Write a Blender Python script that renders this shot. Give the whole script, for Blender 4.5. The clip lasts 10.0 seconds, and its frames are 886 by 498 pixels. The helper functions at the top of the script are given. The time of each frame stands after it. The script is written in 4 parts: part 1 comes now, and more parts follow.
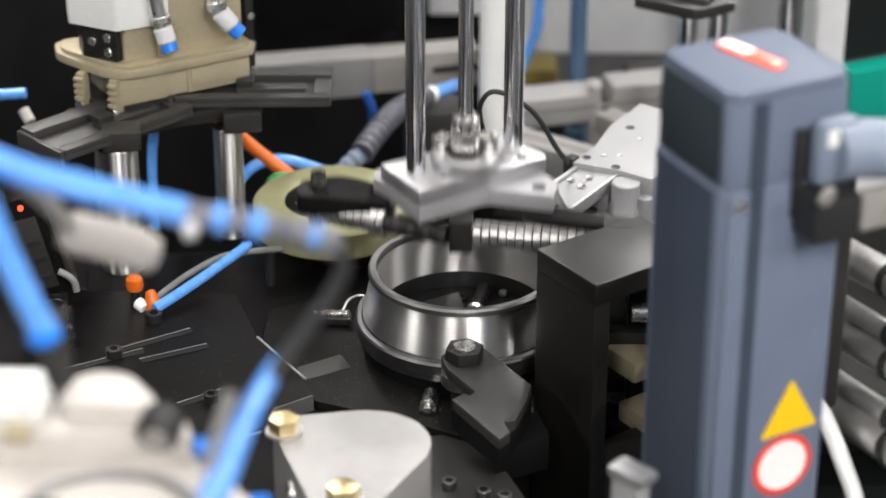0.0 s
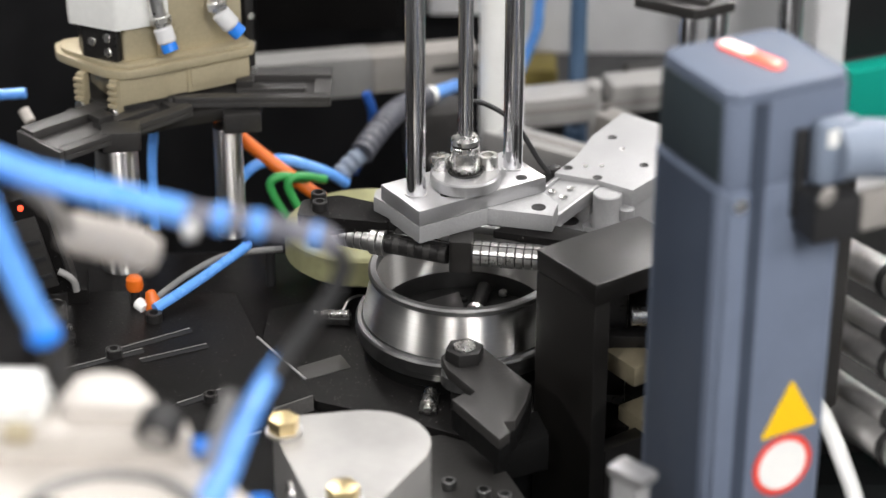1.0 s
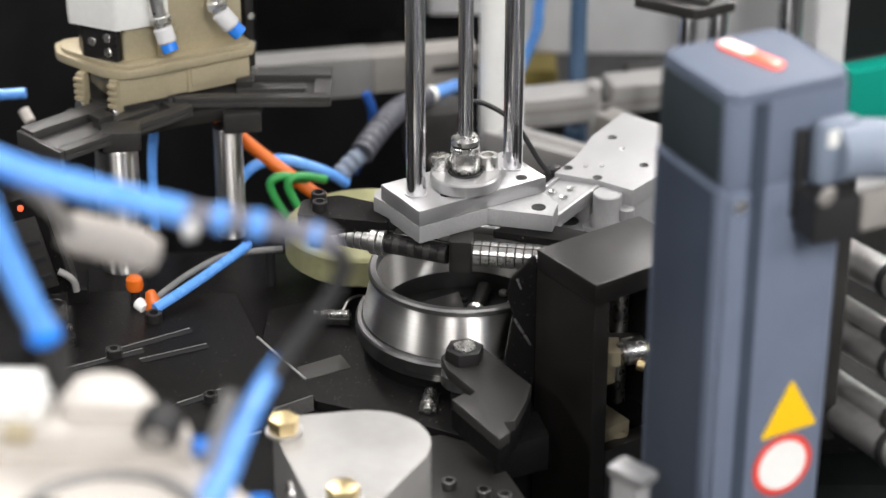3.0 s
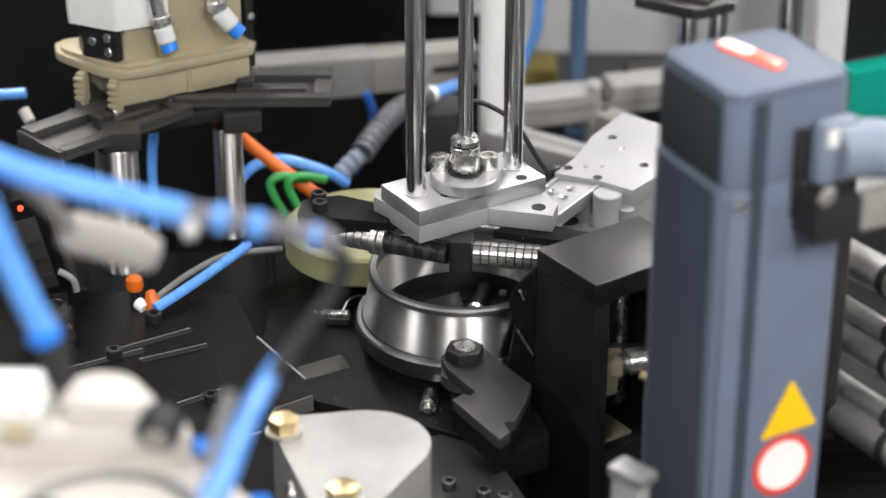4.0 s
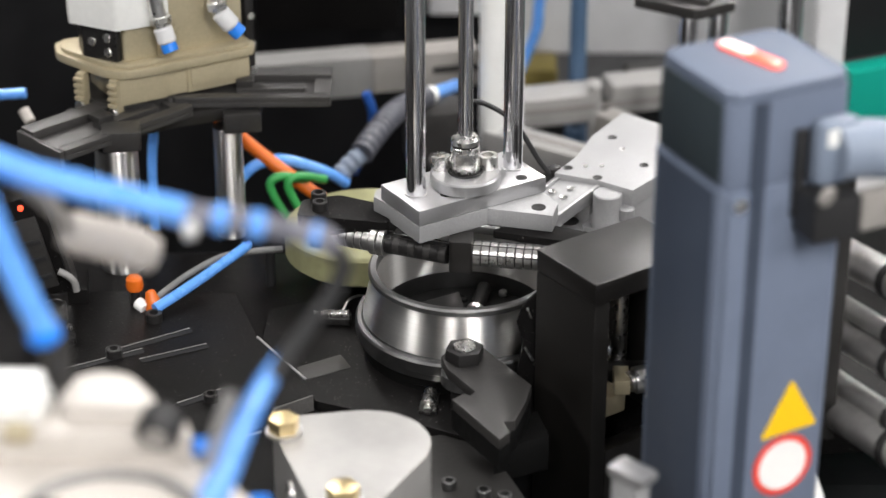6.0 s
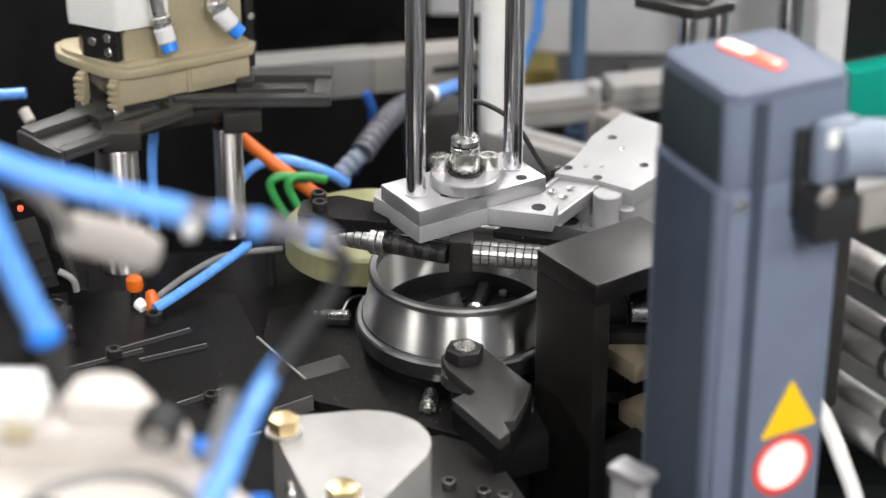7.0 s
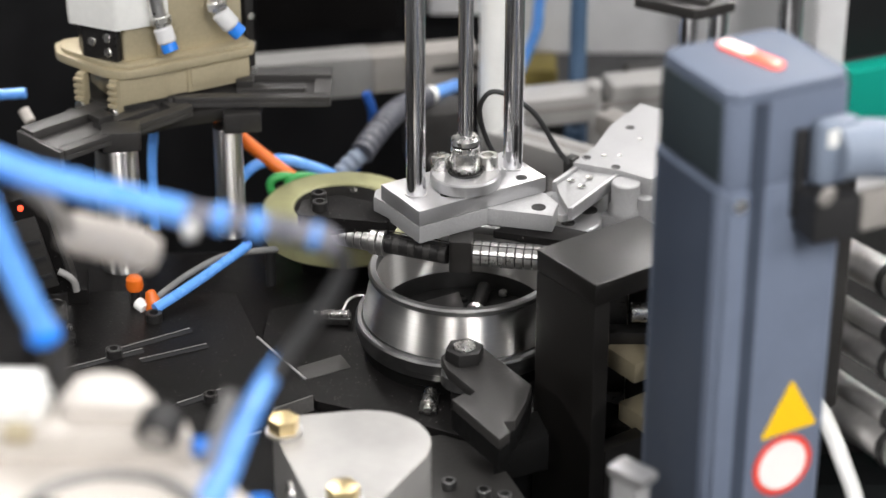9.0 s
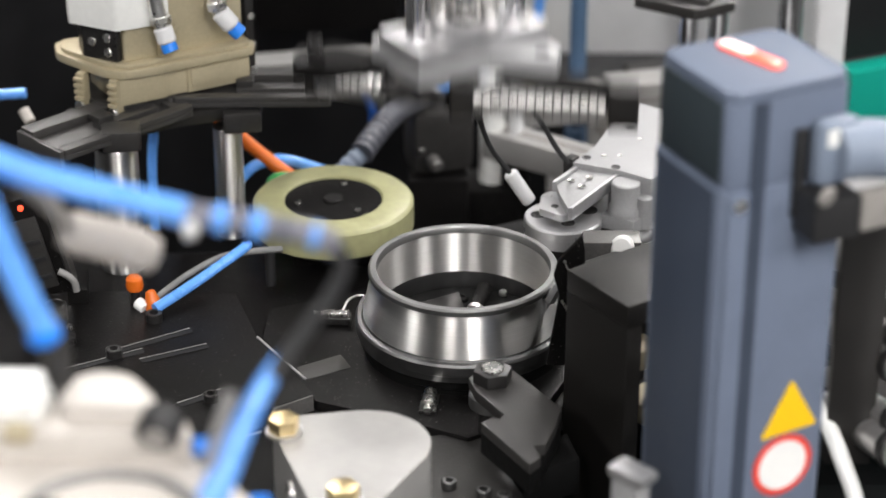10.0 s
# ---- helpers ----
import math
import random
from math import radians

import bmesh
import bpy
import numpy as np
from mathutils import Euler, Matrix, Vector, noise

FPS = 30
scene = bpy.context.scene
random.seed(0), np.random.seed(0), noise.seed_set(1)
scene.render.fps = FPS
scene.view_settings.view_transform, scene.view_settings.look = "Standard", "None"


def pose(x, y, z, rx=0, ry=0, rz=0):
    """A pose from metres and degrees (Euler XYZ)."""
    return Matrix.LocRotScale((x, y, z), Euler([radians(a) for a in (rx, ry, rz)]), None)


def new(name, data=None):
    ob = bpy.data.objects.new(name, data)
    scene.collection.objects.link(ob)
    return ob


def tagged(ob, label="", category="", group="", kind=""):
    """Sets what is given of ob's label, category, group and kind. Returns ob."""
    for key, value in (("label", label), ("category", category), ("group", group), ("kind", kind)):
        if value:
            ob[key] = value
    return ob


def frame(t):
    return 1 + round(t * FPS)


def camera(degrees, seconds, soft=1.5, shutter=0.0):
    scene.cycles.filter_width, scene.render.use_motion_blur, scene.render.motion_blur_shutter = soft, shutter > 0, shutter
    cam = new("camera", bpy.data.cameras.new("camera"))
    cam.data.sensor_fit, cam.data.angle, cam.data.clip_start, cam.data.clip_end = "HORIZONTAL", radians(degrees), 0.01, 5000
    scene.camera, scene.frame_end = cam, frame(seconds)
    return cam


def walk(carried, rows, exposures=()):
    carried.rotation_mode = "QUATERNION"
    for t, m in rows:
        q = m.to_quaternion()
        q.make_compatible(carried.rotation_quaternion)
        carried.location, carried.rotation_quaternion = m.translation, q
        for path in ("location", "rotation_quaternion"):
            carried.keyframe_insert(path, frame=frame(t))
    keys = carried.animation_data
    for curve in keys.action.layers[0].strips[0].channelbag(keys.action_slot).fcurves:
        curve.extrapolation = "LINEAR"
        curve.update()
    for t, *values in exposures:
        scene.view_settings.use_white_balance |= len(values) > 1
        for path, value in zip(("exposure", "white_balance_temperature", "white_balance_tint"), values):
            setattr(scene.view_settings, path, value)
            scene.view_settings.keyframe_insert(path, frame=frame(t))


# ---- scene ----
MM = 0.001

# ---------------------------------------------------------------- camera
EYE = (-0.0109, -1.081, 0.610)
cam = camera(22.0, 10.0, soft=1.5, shutter=0.8)
STAND = pose(*EYE, 90 - 27.2, 0, 0)
walk(cam, [(0.0, STAND), (10.0, STAND)], exposures=[(0.0, 0.11), (5.7, 0.11), (7.0, 0.20), (8.0, 0.18), (9.5, 0.12), (10.0, 0.11)])
cam.data.dof.use_dof = True
cam.data.dof.focus_distance = 1.21
cam.data.dof.aperture_fstop = 6.2

# ---------------------------------------------------------------- world and lamps
world = bpy.data.worlds.new("hall_air")
scene.world = world
world.use_nodes = True
world.node_tree.nodes["Background"].inputs[0].default_value = (0.75, 0.85, 1.0, 1)
world.node_tree.nodes["Background"].inputs[1].default_value = 0.05

LAMPS = [  # x, y, z, length, width, watts
    (0.40, -1.9, 1.40, 1.5, 0.07, 46), (0.95, -2.1, 1.40, 0.9, 0.05, 18), (1.75, -1.25, 1.40, 0.5, 0.08, 30),
    (-0.48, -1.9, 1.40, 1.2, 0.05, 16), (-1.75, -0.85, 1.40, 0.5, 0.10, 18), (1.55, 0.62, 1.40, 0.5, 0.10, 16),
    (-0.75, 0.85, 1.75, 1.5, 0.16, 20), (0.75, 0.85, 1.75, 1.5, 0.16, 26),
    (-0.75, 2.5, 1.75, 1.5, 0.16, 28), (0.75, 2.5, 1.75, 1.5, 0.16, 28),
]


# ---------------------------------------------------------------- materials
def mat(name, color, rough=0.5, metal=0.0, vary=0.12, grain=400.0, bump=0.05, brush=None, spots=0.0,
        spot_color=(0.6, 0.6, 0.6), trans=0.0, emit=None, coat=0.0, rough_vary=0.12,
        spec=0.5, aniso=0.0):
    m = bpy.data.materials.new(name)
    m.use_nodes = True
    nt = m.node_tree
    n, l = nt.nodes, nt.links
    b = n["Principled BSDF"]
    b.inputs["Metallic"].default_value = metal
    b.inputs["Coat Weight"].default_value = coat
    b.inputs["Transmission Weight"].default_value = trans
    b.inputs["Specular IOR Level"].default_value = spec
    if aniso > 0:
        b.inputs["Anisotropic"].default_value = aniso
        tg = n.new("ShaderNodeTangent")
        tg.direction_type, tg.axis = "RADIAL", "Z"
        b.inputs["Anisotropic Rotation"].default_value = 0.25
        l.new(tg.outputs["Tangent"], b.inputs["Tangent"])
    tc = n.new("ShaderNodeTexCoord")
    mp = n.new("ShaderNodeMapping")
    mp.inputs["Scale"].default_value = brush if brush else (1, 1, 1)
    l.new(tc.outputs["Object"], mp.inputs["Vector"])
    fine = n.new("ShaderNodeTexNoise")
    fine.inputs["Scale"].default_value = grain
    fine.inputs["Detail"].default_value = 4
    l.new(mp.outputs["Vector"], fine.inputs["Vector"])
    wide = n.new("ShaderNodeTexNoise")
    wide.inputs["Scale"].default_value = 38.0
    wide.inputs["Detail"].default_value = 5
    l.new(tc.outputs["Object"], wide.inputs["Vector"])
    add = n.new("ShaderNodeMath")
    add.operation = "ADD"
    l.new(fine.outputs["Fac"], add.inputs[0])
    l.new(wide.outputs["Fac"], add.inputs[1])
    ramp = n.new("ShaderNodeMapRange")
    ramp.inputs["From Min"].default_value, ramp.inputs["From Max"].default_value = 0.6, 1.4
    ramp.inputs["To Min"].default_value, ramp.inputs["To Max"].default_value = 1 - vary, 1 + vary
    l.new(add.outputs[0], ramp.inputs["Value"])
    hsv = n.new("ShaderNodeHueSaturation")
    hsv.inputs["Color"].default_value = (*color, 1)
    l.new(ramp.outputs[0], hsv.inputs["Value"])
    out = hsv.outputs["Color"]
    if spots > 0:
        dust = n.new("ShaderNodeTexNoise")
        dust.inputs["Scale"].default_value = 900.0
        dust.inputs["Detail"].default_value = 2
        l.new(tc.outputs["Object"], dust.inputs["Vector"])
        cut = n.new("ShaderNodeMapRange")
        cut.inputs["From Min"].default_value, cut.inputs["From Max"].default_value = 0.70 - spots * 0.1, 0.76 - spots * 0.1
        l.new(dust.outputs["Fac"], cut.inputs["Value"])
        mix = n.new("ShaderNodeMix")
        mix.data_type = "RGBA"
        mix.inputs["B"].default_value = (*spot_color, 1)
        l.new(cut.outputs[0], mix.inputs["Factor"])
        l.new(out, mix.inputs["A"])
        out = mix.outputs["Result"]
    l.new(out, b.inputs["Base Color"])
    rr = n.new("ShaderNodeMapRange")
    rr.inputs["From Min"].default_value, rr.inputs["From Max"].default_value = 0.6, 1.4
    rr.inputs["To Min"].default_value = max(0.03, rough - rough_vary)
    rr.inputs["To Max"].default_value = min(1.0, rough + rough_vary)
    l.new(add.outputs[0], rr.inputs["Value"])
    l.new(rr.outputs[0], b.inputs["Roughness"])
    if bump > 0:
        bp = n.new("ShaderNodeBump")
        bp.inputs["Strength"].default_value = bump
        bp.inputs["Distance"].default_value = 0.0004
        l.new(fine.outputs["Fac"], bp.inputs["Height"])
        l.new(bp.outputs["Normal"], b.inputs["Normal"])
    if emit:
        b.inputs["Emission Color"].default_value = (*emit[0], 1)
        b.inputs["Emission Strength"].default_value = emit[1]
    return m


ALU = mat("milled_aluminium", (0.54, 0.54, 0.55), 0.36, 0.8, 0.09, 300, 0.14, (1, 14, 1))
ALU_CAST = mat("blasted_aluminium", (0.345, 0.345, 0.35), 0.5, 0.3, 0.14, 900, 0.45)
ALU_MATT = mat("brushed_aluminium", (0.34, 0.333, 0.322), 0.48, 0.35, 0.22, 160, 0.18, (1, 20, 20))
STEEL = mat("turned_steel", (0.80, 0.785, 0.77), 0.36, 1.0, 0.08, 120, 0.015, (0.3, 0.3, 16), rough_vary=0.01, aniso=1.0)
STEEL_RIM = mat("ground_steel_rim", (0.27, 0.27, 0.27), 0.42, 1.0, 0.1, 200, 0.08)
CHROME = mat("chromed_rod", (0.78, 0.78, 0.80), 0.16, 1.0, 0.04, 200, 0.0, rough_vary=0.04)
BARE = mat("bare_steel", (0.66, 0.65, 0.63), 0.28, 1.0, 0.10, 300, 0.03, rough_vary=0.05)
BLACK = mat("black_anodised", (0.0075, 0.007, 0.007), 0.40, 0.0, 0.3, 700, 0.15, spots=0.04, spot_color=(0.20, 0.19, 0.18), spec=0.09)
BLACK_SOFT = mat("black_powder_coat", (0.0115, 0.0104, 0.0095), 0.38, 0.0, 0.25, 1500, 0.22, spec=0.6)
OXIDE = mat("black_oxide_steel", (0.022, 0.021, 0.021), 0.34, 0.3, 0.25, 600, 0.08)
GREY_DARK = mat("dark_grey_anodised", (0.036, 0.0345, 0.0335), 0.40, 0.2, 0.25, 500, 0.15)
# dull black, also standing in for darkness behind the table and in slots
SHADE = mat("dull_black_and_shade", (0.008, 0.008, 0.009), 0.6, 0.0, 0.3, 60, 0.1, spec=0.25)
TAN = mat("champagne_anodised", (0.47, 0.41, 0.28), 0.38, 0.3, 0.1, 500, 0.15)
CREAM = mat("cream_grey_housing", (0.54, 0.505, 0.465), 0.45, 0.0, 0.06, 300, 0.1)
MOTOR = mat("slate_blue_paint", (0.135, 0.163, 0.225), 0.55, 0.0, 0.10, 700, 0.15, spec=0.3)
# shade of the groove and left side, put into a darker slate blue
MOTOR_SHADED = mat("slate_blue_shaded", (0.040, 0.052, 0.078), 0.5, 0.0, 0.1, 700, 0.1)
URETHANE = mat("amber_polyurethane", (0.31, 0.305, 0.165), 0.40, 0.0, 0.18, 160, 0.15, coat=0.1)
BLUE = mat("blue_hose", (0.125, 0.35, 0.86), 0.30, 0.0, 0.08, 120, 0.03, coat=0.3)
# darker copy of the hose blue, with its shade put into the colour
BLUE_SHADED = mat("shaded_blue_hose", (0.02, 0.09, 0.36), 0.4, 0.0, 0.08, 120, 0.02)
BLUE_FIT = mat("blue_release_ring", (0.02, 0.22, 0.80), 0.35, 0.0, 0.05, 120, 0.02)
ORANGE = mat("orange_cable_sheath", (0.66, 0.135, 0.010), 0.45, 0.0, 0.08, 200, 0.05)
GREEN = mat("green_hose", (0.035, 0.30, 0.07), 0.4, 0.0, 0.08, 200, 0.03)
TEAL = mat("teal_panel", (0.0, 0.32, 0.24), 0.4, 0.0, 0.05, 200, 0.03)
CLEAR = mat("milky_sleeve", (0.085, 0.088, 0.105), 0.4, 0.0, 0.25, 200, 0.05)
GREYHOSE = mat("grey_corrugated_hose", (0.20, 0.20, 0.20), 0.45, 0.0, 0.15, 200, 0.05)
RUBBER = mat("black_rubber", (0.016, 0.016, 0.017), 0.5, 0.0, 0.2, 400, 0.1)
SEGMENT = mat("worn_steel_segment", (0.68, 0.67, 0.655), 0.35, 1.0, 0.25, 500, 0.15)
BRASS = mat("yellow_zinc", (0.66, 0.53, 0.30), 0.38, 1.0, 0.1, 300, 0.08)
NICKEL = mat("nickel_fitting", (0.78, 0.77, 0.75), 0.28, 1.0, 0.06, 300, 0.02, rough_vary=0.04)
WHITE = mat("white_plastic", (0.82, 0.82, 0.80), 0.4, 0.0, 0.04, 300, 0.02)
PANEL = mat("light_grey_panel", (0.68, 0.68, 0.69), 0.55, 0.0, 0.08, 60, 0.05)
PROFILE = mat("anodised_profile", (0.40, 0.39, 0.38), 0.45, 0.3, 0.08, 200, 0.08)
OLIVE = mat("olive_plastic", (0.14, 0.11, 0.025), 0.5, 0.0, 0.1, 200, 0.05)
GREY_WARM = mat("warm_grey_paint", (0.26, 0.245, 0.23), 0.5, 0.0, 0.1, 200, 0.08)
PIPE_BLUE = mat("dark_blue_pipe", (0.06, 0.11, 0.19), 0.4, 0.0, 0.1, 200, 0.05)
YELLOW = mat("warning_yellow", (0.90, 0.55, 0.01), 0.4, 0.0, 0.04, 300, 0.02)
RED = mat("warning_red", (0.75, 0.06, 0.04), 0.4, 0.0, 0.04, 300, 0.02)
PAD = mat("worn_dark_anodised", (0.050, 0.048, 0.047), 0.42, 0.2, 0.25, 500, 0.15)
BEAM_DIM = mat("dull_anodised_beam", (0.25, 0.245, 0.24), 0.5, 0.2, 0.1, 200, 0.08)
PIPE_STEEL = mat("drawn_steel_pipe", (0.58, 0.57, 0.56), 0.34, 0.9, 0.12, 300, 0.02, rough_vary=0.05)
# black seat steel, also used for the shaded side of the roller arm
SEAT_SHADE_BLACK = mat("blackened_steel_and_shade", (0.005, 0.005, 0.005), 0.45, 0.0, 0.3, 300, 0.05, spec=0.15)
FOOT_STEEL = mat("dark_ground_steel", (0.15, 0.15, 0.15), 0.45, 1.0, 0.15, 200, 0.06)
# shade of the motor's upper left side, put into the colour
MOTOR_SIDE_SHADED = mat("green_grey_shaded_side", (0.030, 0.042, 0.050), 0.5, 0.0, 0.1, 700, 0.1)
LEAD = mat("pale_blue_grey_sheath", (0.20, 0.24, 0.31), 0.5, 0.0, 0.08, 300, 0.05)
HANDLE = mat("worn_cream_grip", (0.40, 0.37, 0.34), 0.5, 0.0, 0.08, 300, 0.05)
# mid grey metal; on the table plate it imitates a lit face
GREY_METAL = mat("mid_grey_metal", (0.13, 0.126, 0.122), 0.35, 0.4, 0.25, 500, 0.1)
SLEEVE = mat("lilac_grey_sleeve", (0.135, 0.135, 0.165), 0.4, 0.0, 0.15, 200, 0.05)
PALE_EMITTER = mat("pale_pink_emitter", (0.95, 0.7, 0.65), 0.35, 0.0, 0.03, 300, 0.0, emit=((1.0, 0.72, 0.66), 1.0))
ORANGE_RED = mat("red_light_guide", (0.90, 0.09, 0.04), 0.35, 0.0, 0.03, 300, 0.02, coat=0.3, emit=((1.0, 0.14, 0.08), 1.0))
LED = mat("red_indicator", (0.9, 0.05, 0.02), 0.4, emit=((1.0, 0.08, 0.03), 2.0))
FLOOR = mat("grey_floor_coating", (0.10, 0.10, 0.10), 0.5, 0.0, 0.15, 6, 0.03)
# unseen walls and ceiling, kept dark to hold back side light and reflections
WALL = mat("hall_wall_dark", (0.22, 0.23, 0.24), 0.7, 0.0, 0.06, 12, 0.05)
# paler, to reflect a sheen onto upward faces
WALL_NORTH = mat("hall_wall_reflector", (0.50, 0.51, 0.52), 0.7, 0.0, 0.06, 12, 0.05)
TUBE = mat("lamp_diffuser", (0.9, 0.9, 0.9), 0.5, emit=((1.0, 0.97, 0.93), 6.0))


# ---------------------------------------------------------------- mesh helpers (millimetres)
def part(name, bm, material, parent=None, label="", smooth=False, bevel=0.0):
    """Links a bmesh, built in millimetres, as one mesh object."""
    bmesh.ops.recalc_face_normals(bm, faces=bm.faces[:])
    if bevel > 0:
        sharp = [e for e in bm.edges if len(e.link_faces) == 2 and e.calc_face_angle(0) > 0.6]
        bmesh.ops.bevel(bm, geom=sharp, offset=bevel, segments=2, affect="EDGES", profile=0.6, clamp_overlap=True)
    bm.transform(Matrix.Scale(MM, 4))
    me = bpy.data.meshes.new(name)
    for f in bm.faces:
        f.smooth = smooth or bevel > 0
    if smooth or bevel > 0:
        for e in bm.edges:
            if len(e.link_faces) == 2 and e.calc_face_angle(0) > 0.62:
                e.smooth = False
    bm.to_mesh(me)
    bm.free()
    me.materials.append(material)
    ob = new(name, me)
    if parent:
        ob.parent = parent
    if label:
        ob["label"] = label
    return ob


def thing(name, x, y, z, rz, label, category, group="", kind=""):
    ob = new(name)
    ob.empty_display_size = 0.01
    ob.matrix_basis = pose(x * MM, y * MM, z * MM, 0, 0, rz)
    return tagged(ob, label, category, group, kind)


def box(x0, x1, y0, y1, z0, z1, bm=None):
    bm = bm or bmesh.new()
    r = bmesh.ops.create_cube(bm, size=1.0)
    m = Matrix.Translation(((x0 + x1) / 2, (y0 + y1) / 2, (z0 + z1) / 2)) @ Matrix.Diagonal((x1 - x0, y1 - y0, z1 - z0, 1))
    bmesh.ops.transform(bm, matrix=m, verts=r["verts"])
    return bm


def prism(points, z0, z1, bm=None):
    """A flat outline, raised from z0 to z1."""
    bm = bm or bmesh.new()
    lo = [bm.verts.new((x, y, z0)) for x, y in points]
    hi = [bm.verts.new((x, y, z1)) for x, y in points]
    bm.faces.new(lo[::-1])
    bm.faces.new(hi)
    k = len(points)
    for i in range(k):
        bm.faces.new((lo[i], lo[(i + 1) % k], hi[(i + 1) % k], hi[i]))
    return bm


def lathe(profile, n=48, bm=None, m=None, close=False):
    """Radius and height pairs, turned about z. close: the profile is a loop."""
    bm = bm or bmesh.new()
    m = m or Matrix()
    rings = []
    for r, z in profile:
        if r < 1e-6:
            rings.append([bm.verts.new(m @ Vector((0, 0, z)))])
        else:
            rings.append([bm.verts.new(m @ Vector((r * math.cos(2 * math.pi * i / n), r * math.sin(2 * math.pi * i / n), z))) for i in range(n)])
    pairs = list(zip(rings, rings[1:])) + ([(rings[-1], rings[0])] if close else [])
    for a, b in pairs:
        for i in range(n):
            j = (i + 1) % n
            if len(a) == 1 and len(b) > 1:
                bm.faces.new((a[0], b[j], b[i]))
            elif len(b) == 1 and len(a) > 1:
                bm.faces.new((a[i], a[j], b[0]))
            elif len(a) > 1:
                bm.faces.new((a[i], a[j], b[j], b[i]))
    return bm


def cyl(r, z0, z1, n=32, bm=None, m=None, edge=0.0):
    e = min(edge, r * 0.4)
    prof = [(0, z0), (r - e, z0), (r, z0 + e), (r, z1 - e), (r - e, z1), (0, z1)] if e > 0 else [(0, z0), (r, z0), (r, z1), (0, z1)]
    return lathe(prof, n, bm, m)


def aim(a, b):
    """The pose at a whose z axis points to b."""
    a, b = Vector(a), Vector(b)
    return Matrix.Translation(a) @ (b - a).to_track_quat("Z", "Y").to_matrix().to_4x4()


def rod(a, b, r, n=24, bm=None, edge=0.3):
    return cyl(r, 0, (Vector(b) - Vector(a)).length, n, bm, aim(a, b), edge)


def spline(points, steps=10):
    """A smooth line through the points (Catmull-Rom)."""
    p = [Vector(q) for q in points]
    p = [p[0] * 2 - p[1]] + p + [p[-1] * 2 - p[-2]]
    out = []
    for i in range(1, len(p) - 2):
        for s in range(steps):
            t = s / steps
            a, b, c, d = p[i - 1], p[i], p[i + 1], p[i + 2]
            out.append(0.5 * (2 * b + (c - a) * t + (2 * a - 5 * b + 4 * c - d) * t * t + (3 * b - a - 3 * c + d) * t ** 3))
    out.append(p[-2])
    return out


def tube(points, r, n=14, steps=10, bm=None, wave=0.0, pitch=4.0, r_end=None):
    """A hose along the points; wave makes it corrugated."""
    bm = bm or bmesh.new()
    line = spline(points, steps)
    if wave > 0:
        fine, acc = [], 0.0
        for a, b in zip(line, line[1:]):
            k = max(1, int((b - a).length / (pitch / 4)))
            fine += [a.lerp(b, i / k) for i in range(k)]
        line = fine + [line[-1]]
    up = Vector((0, 0, 1))
    rings, run = [], 0.0
    for i, q in enumerate(line):
        way = (line[min(i + 1, len(line) - 1)] - line[max(i - 1, 0)]).normalized()
        if abs(way.z) > 0.97:
            up = Vector((0, 1, 0))
        s = way.cross(up).normalized()
        u = s.cross(way)
        rad = r if r_end is None else r + (r_end - r) * i / (len(line) - 1)
        if wave > 0:
            rad = r + wave * (1 if (i % 4) < 2 else -1)
        rings.append([bm.verts.new(q + s * rad * math.cos(2 * math.pi * j / n) + u * rad * math.sin(2 * math.pi * j / n)) for j in range(n)])
    for a, b in zip(rings, rings[1:]):
        best = min(range(n), key=lambda o: sum((a[j].co - b[(j + o) % n].co).length for j in range(0, n, 4)))
        for j in range(n):
            bm.faces.new((a[j], a[(j + 1) % n], b[(j + 1 + best) % n], b[(j + best) % n]))
    bm.faces.new(rings[0][::-1])
    bm.faces.new(rings[-1])
    return bm


def hexagon(r, a0=0.0):
    return [(r * math.cos(a0 + i * math.pi / 3), r * math.sin(a0 + i * math.pi / 3)) for i in range(6)]


def moved(bm, m):
    bm.transform(m)
    return bm


def rounded(points, r, n=5):
    """The outline with its corners rounded to about r."""
    out, k = [], len(points)
    for i in range(k):
        a, b, c = Vector(points[i - 1]), Vector(points[i]), Vector(points[(i + 1) % k])
        d = min(r, (a - b).length * 0.45, (c - b).length * 0.45)
        p, q = b + (a - b).normalized() * d, b + (c - b).normalized() * d
        for s in range(n + 1):
            t = s / n
            v = p * (1 - t) ** 2 + b * 2 * t * (1 - t) + q * t * t
            out.append((v.x, v.y))
    return out


def socket_screw(parent, x, y, z, r, h, material=None, name="socket_screw"):
    """A cap screw with a real hexagon socket."""
    n = 18
    prof = [(0, 0), (r, 0), (r, h - 0.4), (r - 0.4, h), (r * 0.55, h), (r * 0.5, h * 0.45), (0, h * 0.4)]
    return part(name, lathe(prof, n, None, Matrix.Translation((x, y, z))), material or OXIDE, parent, smooth=True)


def hex_bolt(parent, x, y, z, r, h, material, washer=None, name="hex_bolt", turn=0.3):
    bm = prism(hexagon(r, turn), h * 0.0, h)
    bm.transform(Matrix.Translation((x, y, z)))
    ob = part(name, bm, material, parent, bevel=0.35)
    part("bolt_dome", lathe([(0, h + 0.35), (r * 0.62, h + 0.3), (r * 0.8, h - 0.2)], 24, None, Matrix.Translation((x, y, z))), material, parent, smooth=True)
    if washer:
        part("washer", lathe([(0, -1.2), (r * 1.18, -1.2), (r * 1.18, 0.0), (0, 0.02)], 32, None, Matrix.Translation((x, y, z))), washer, parent, smooth=True)
    return ob


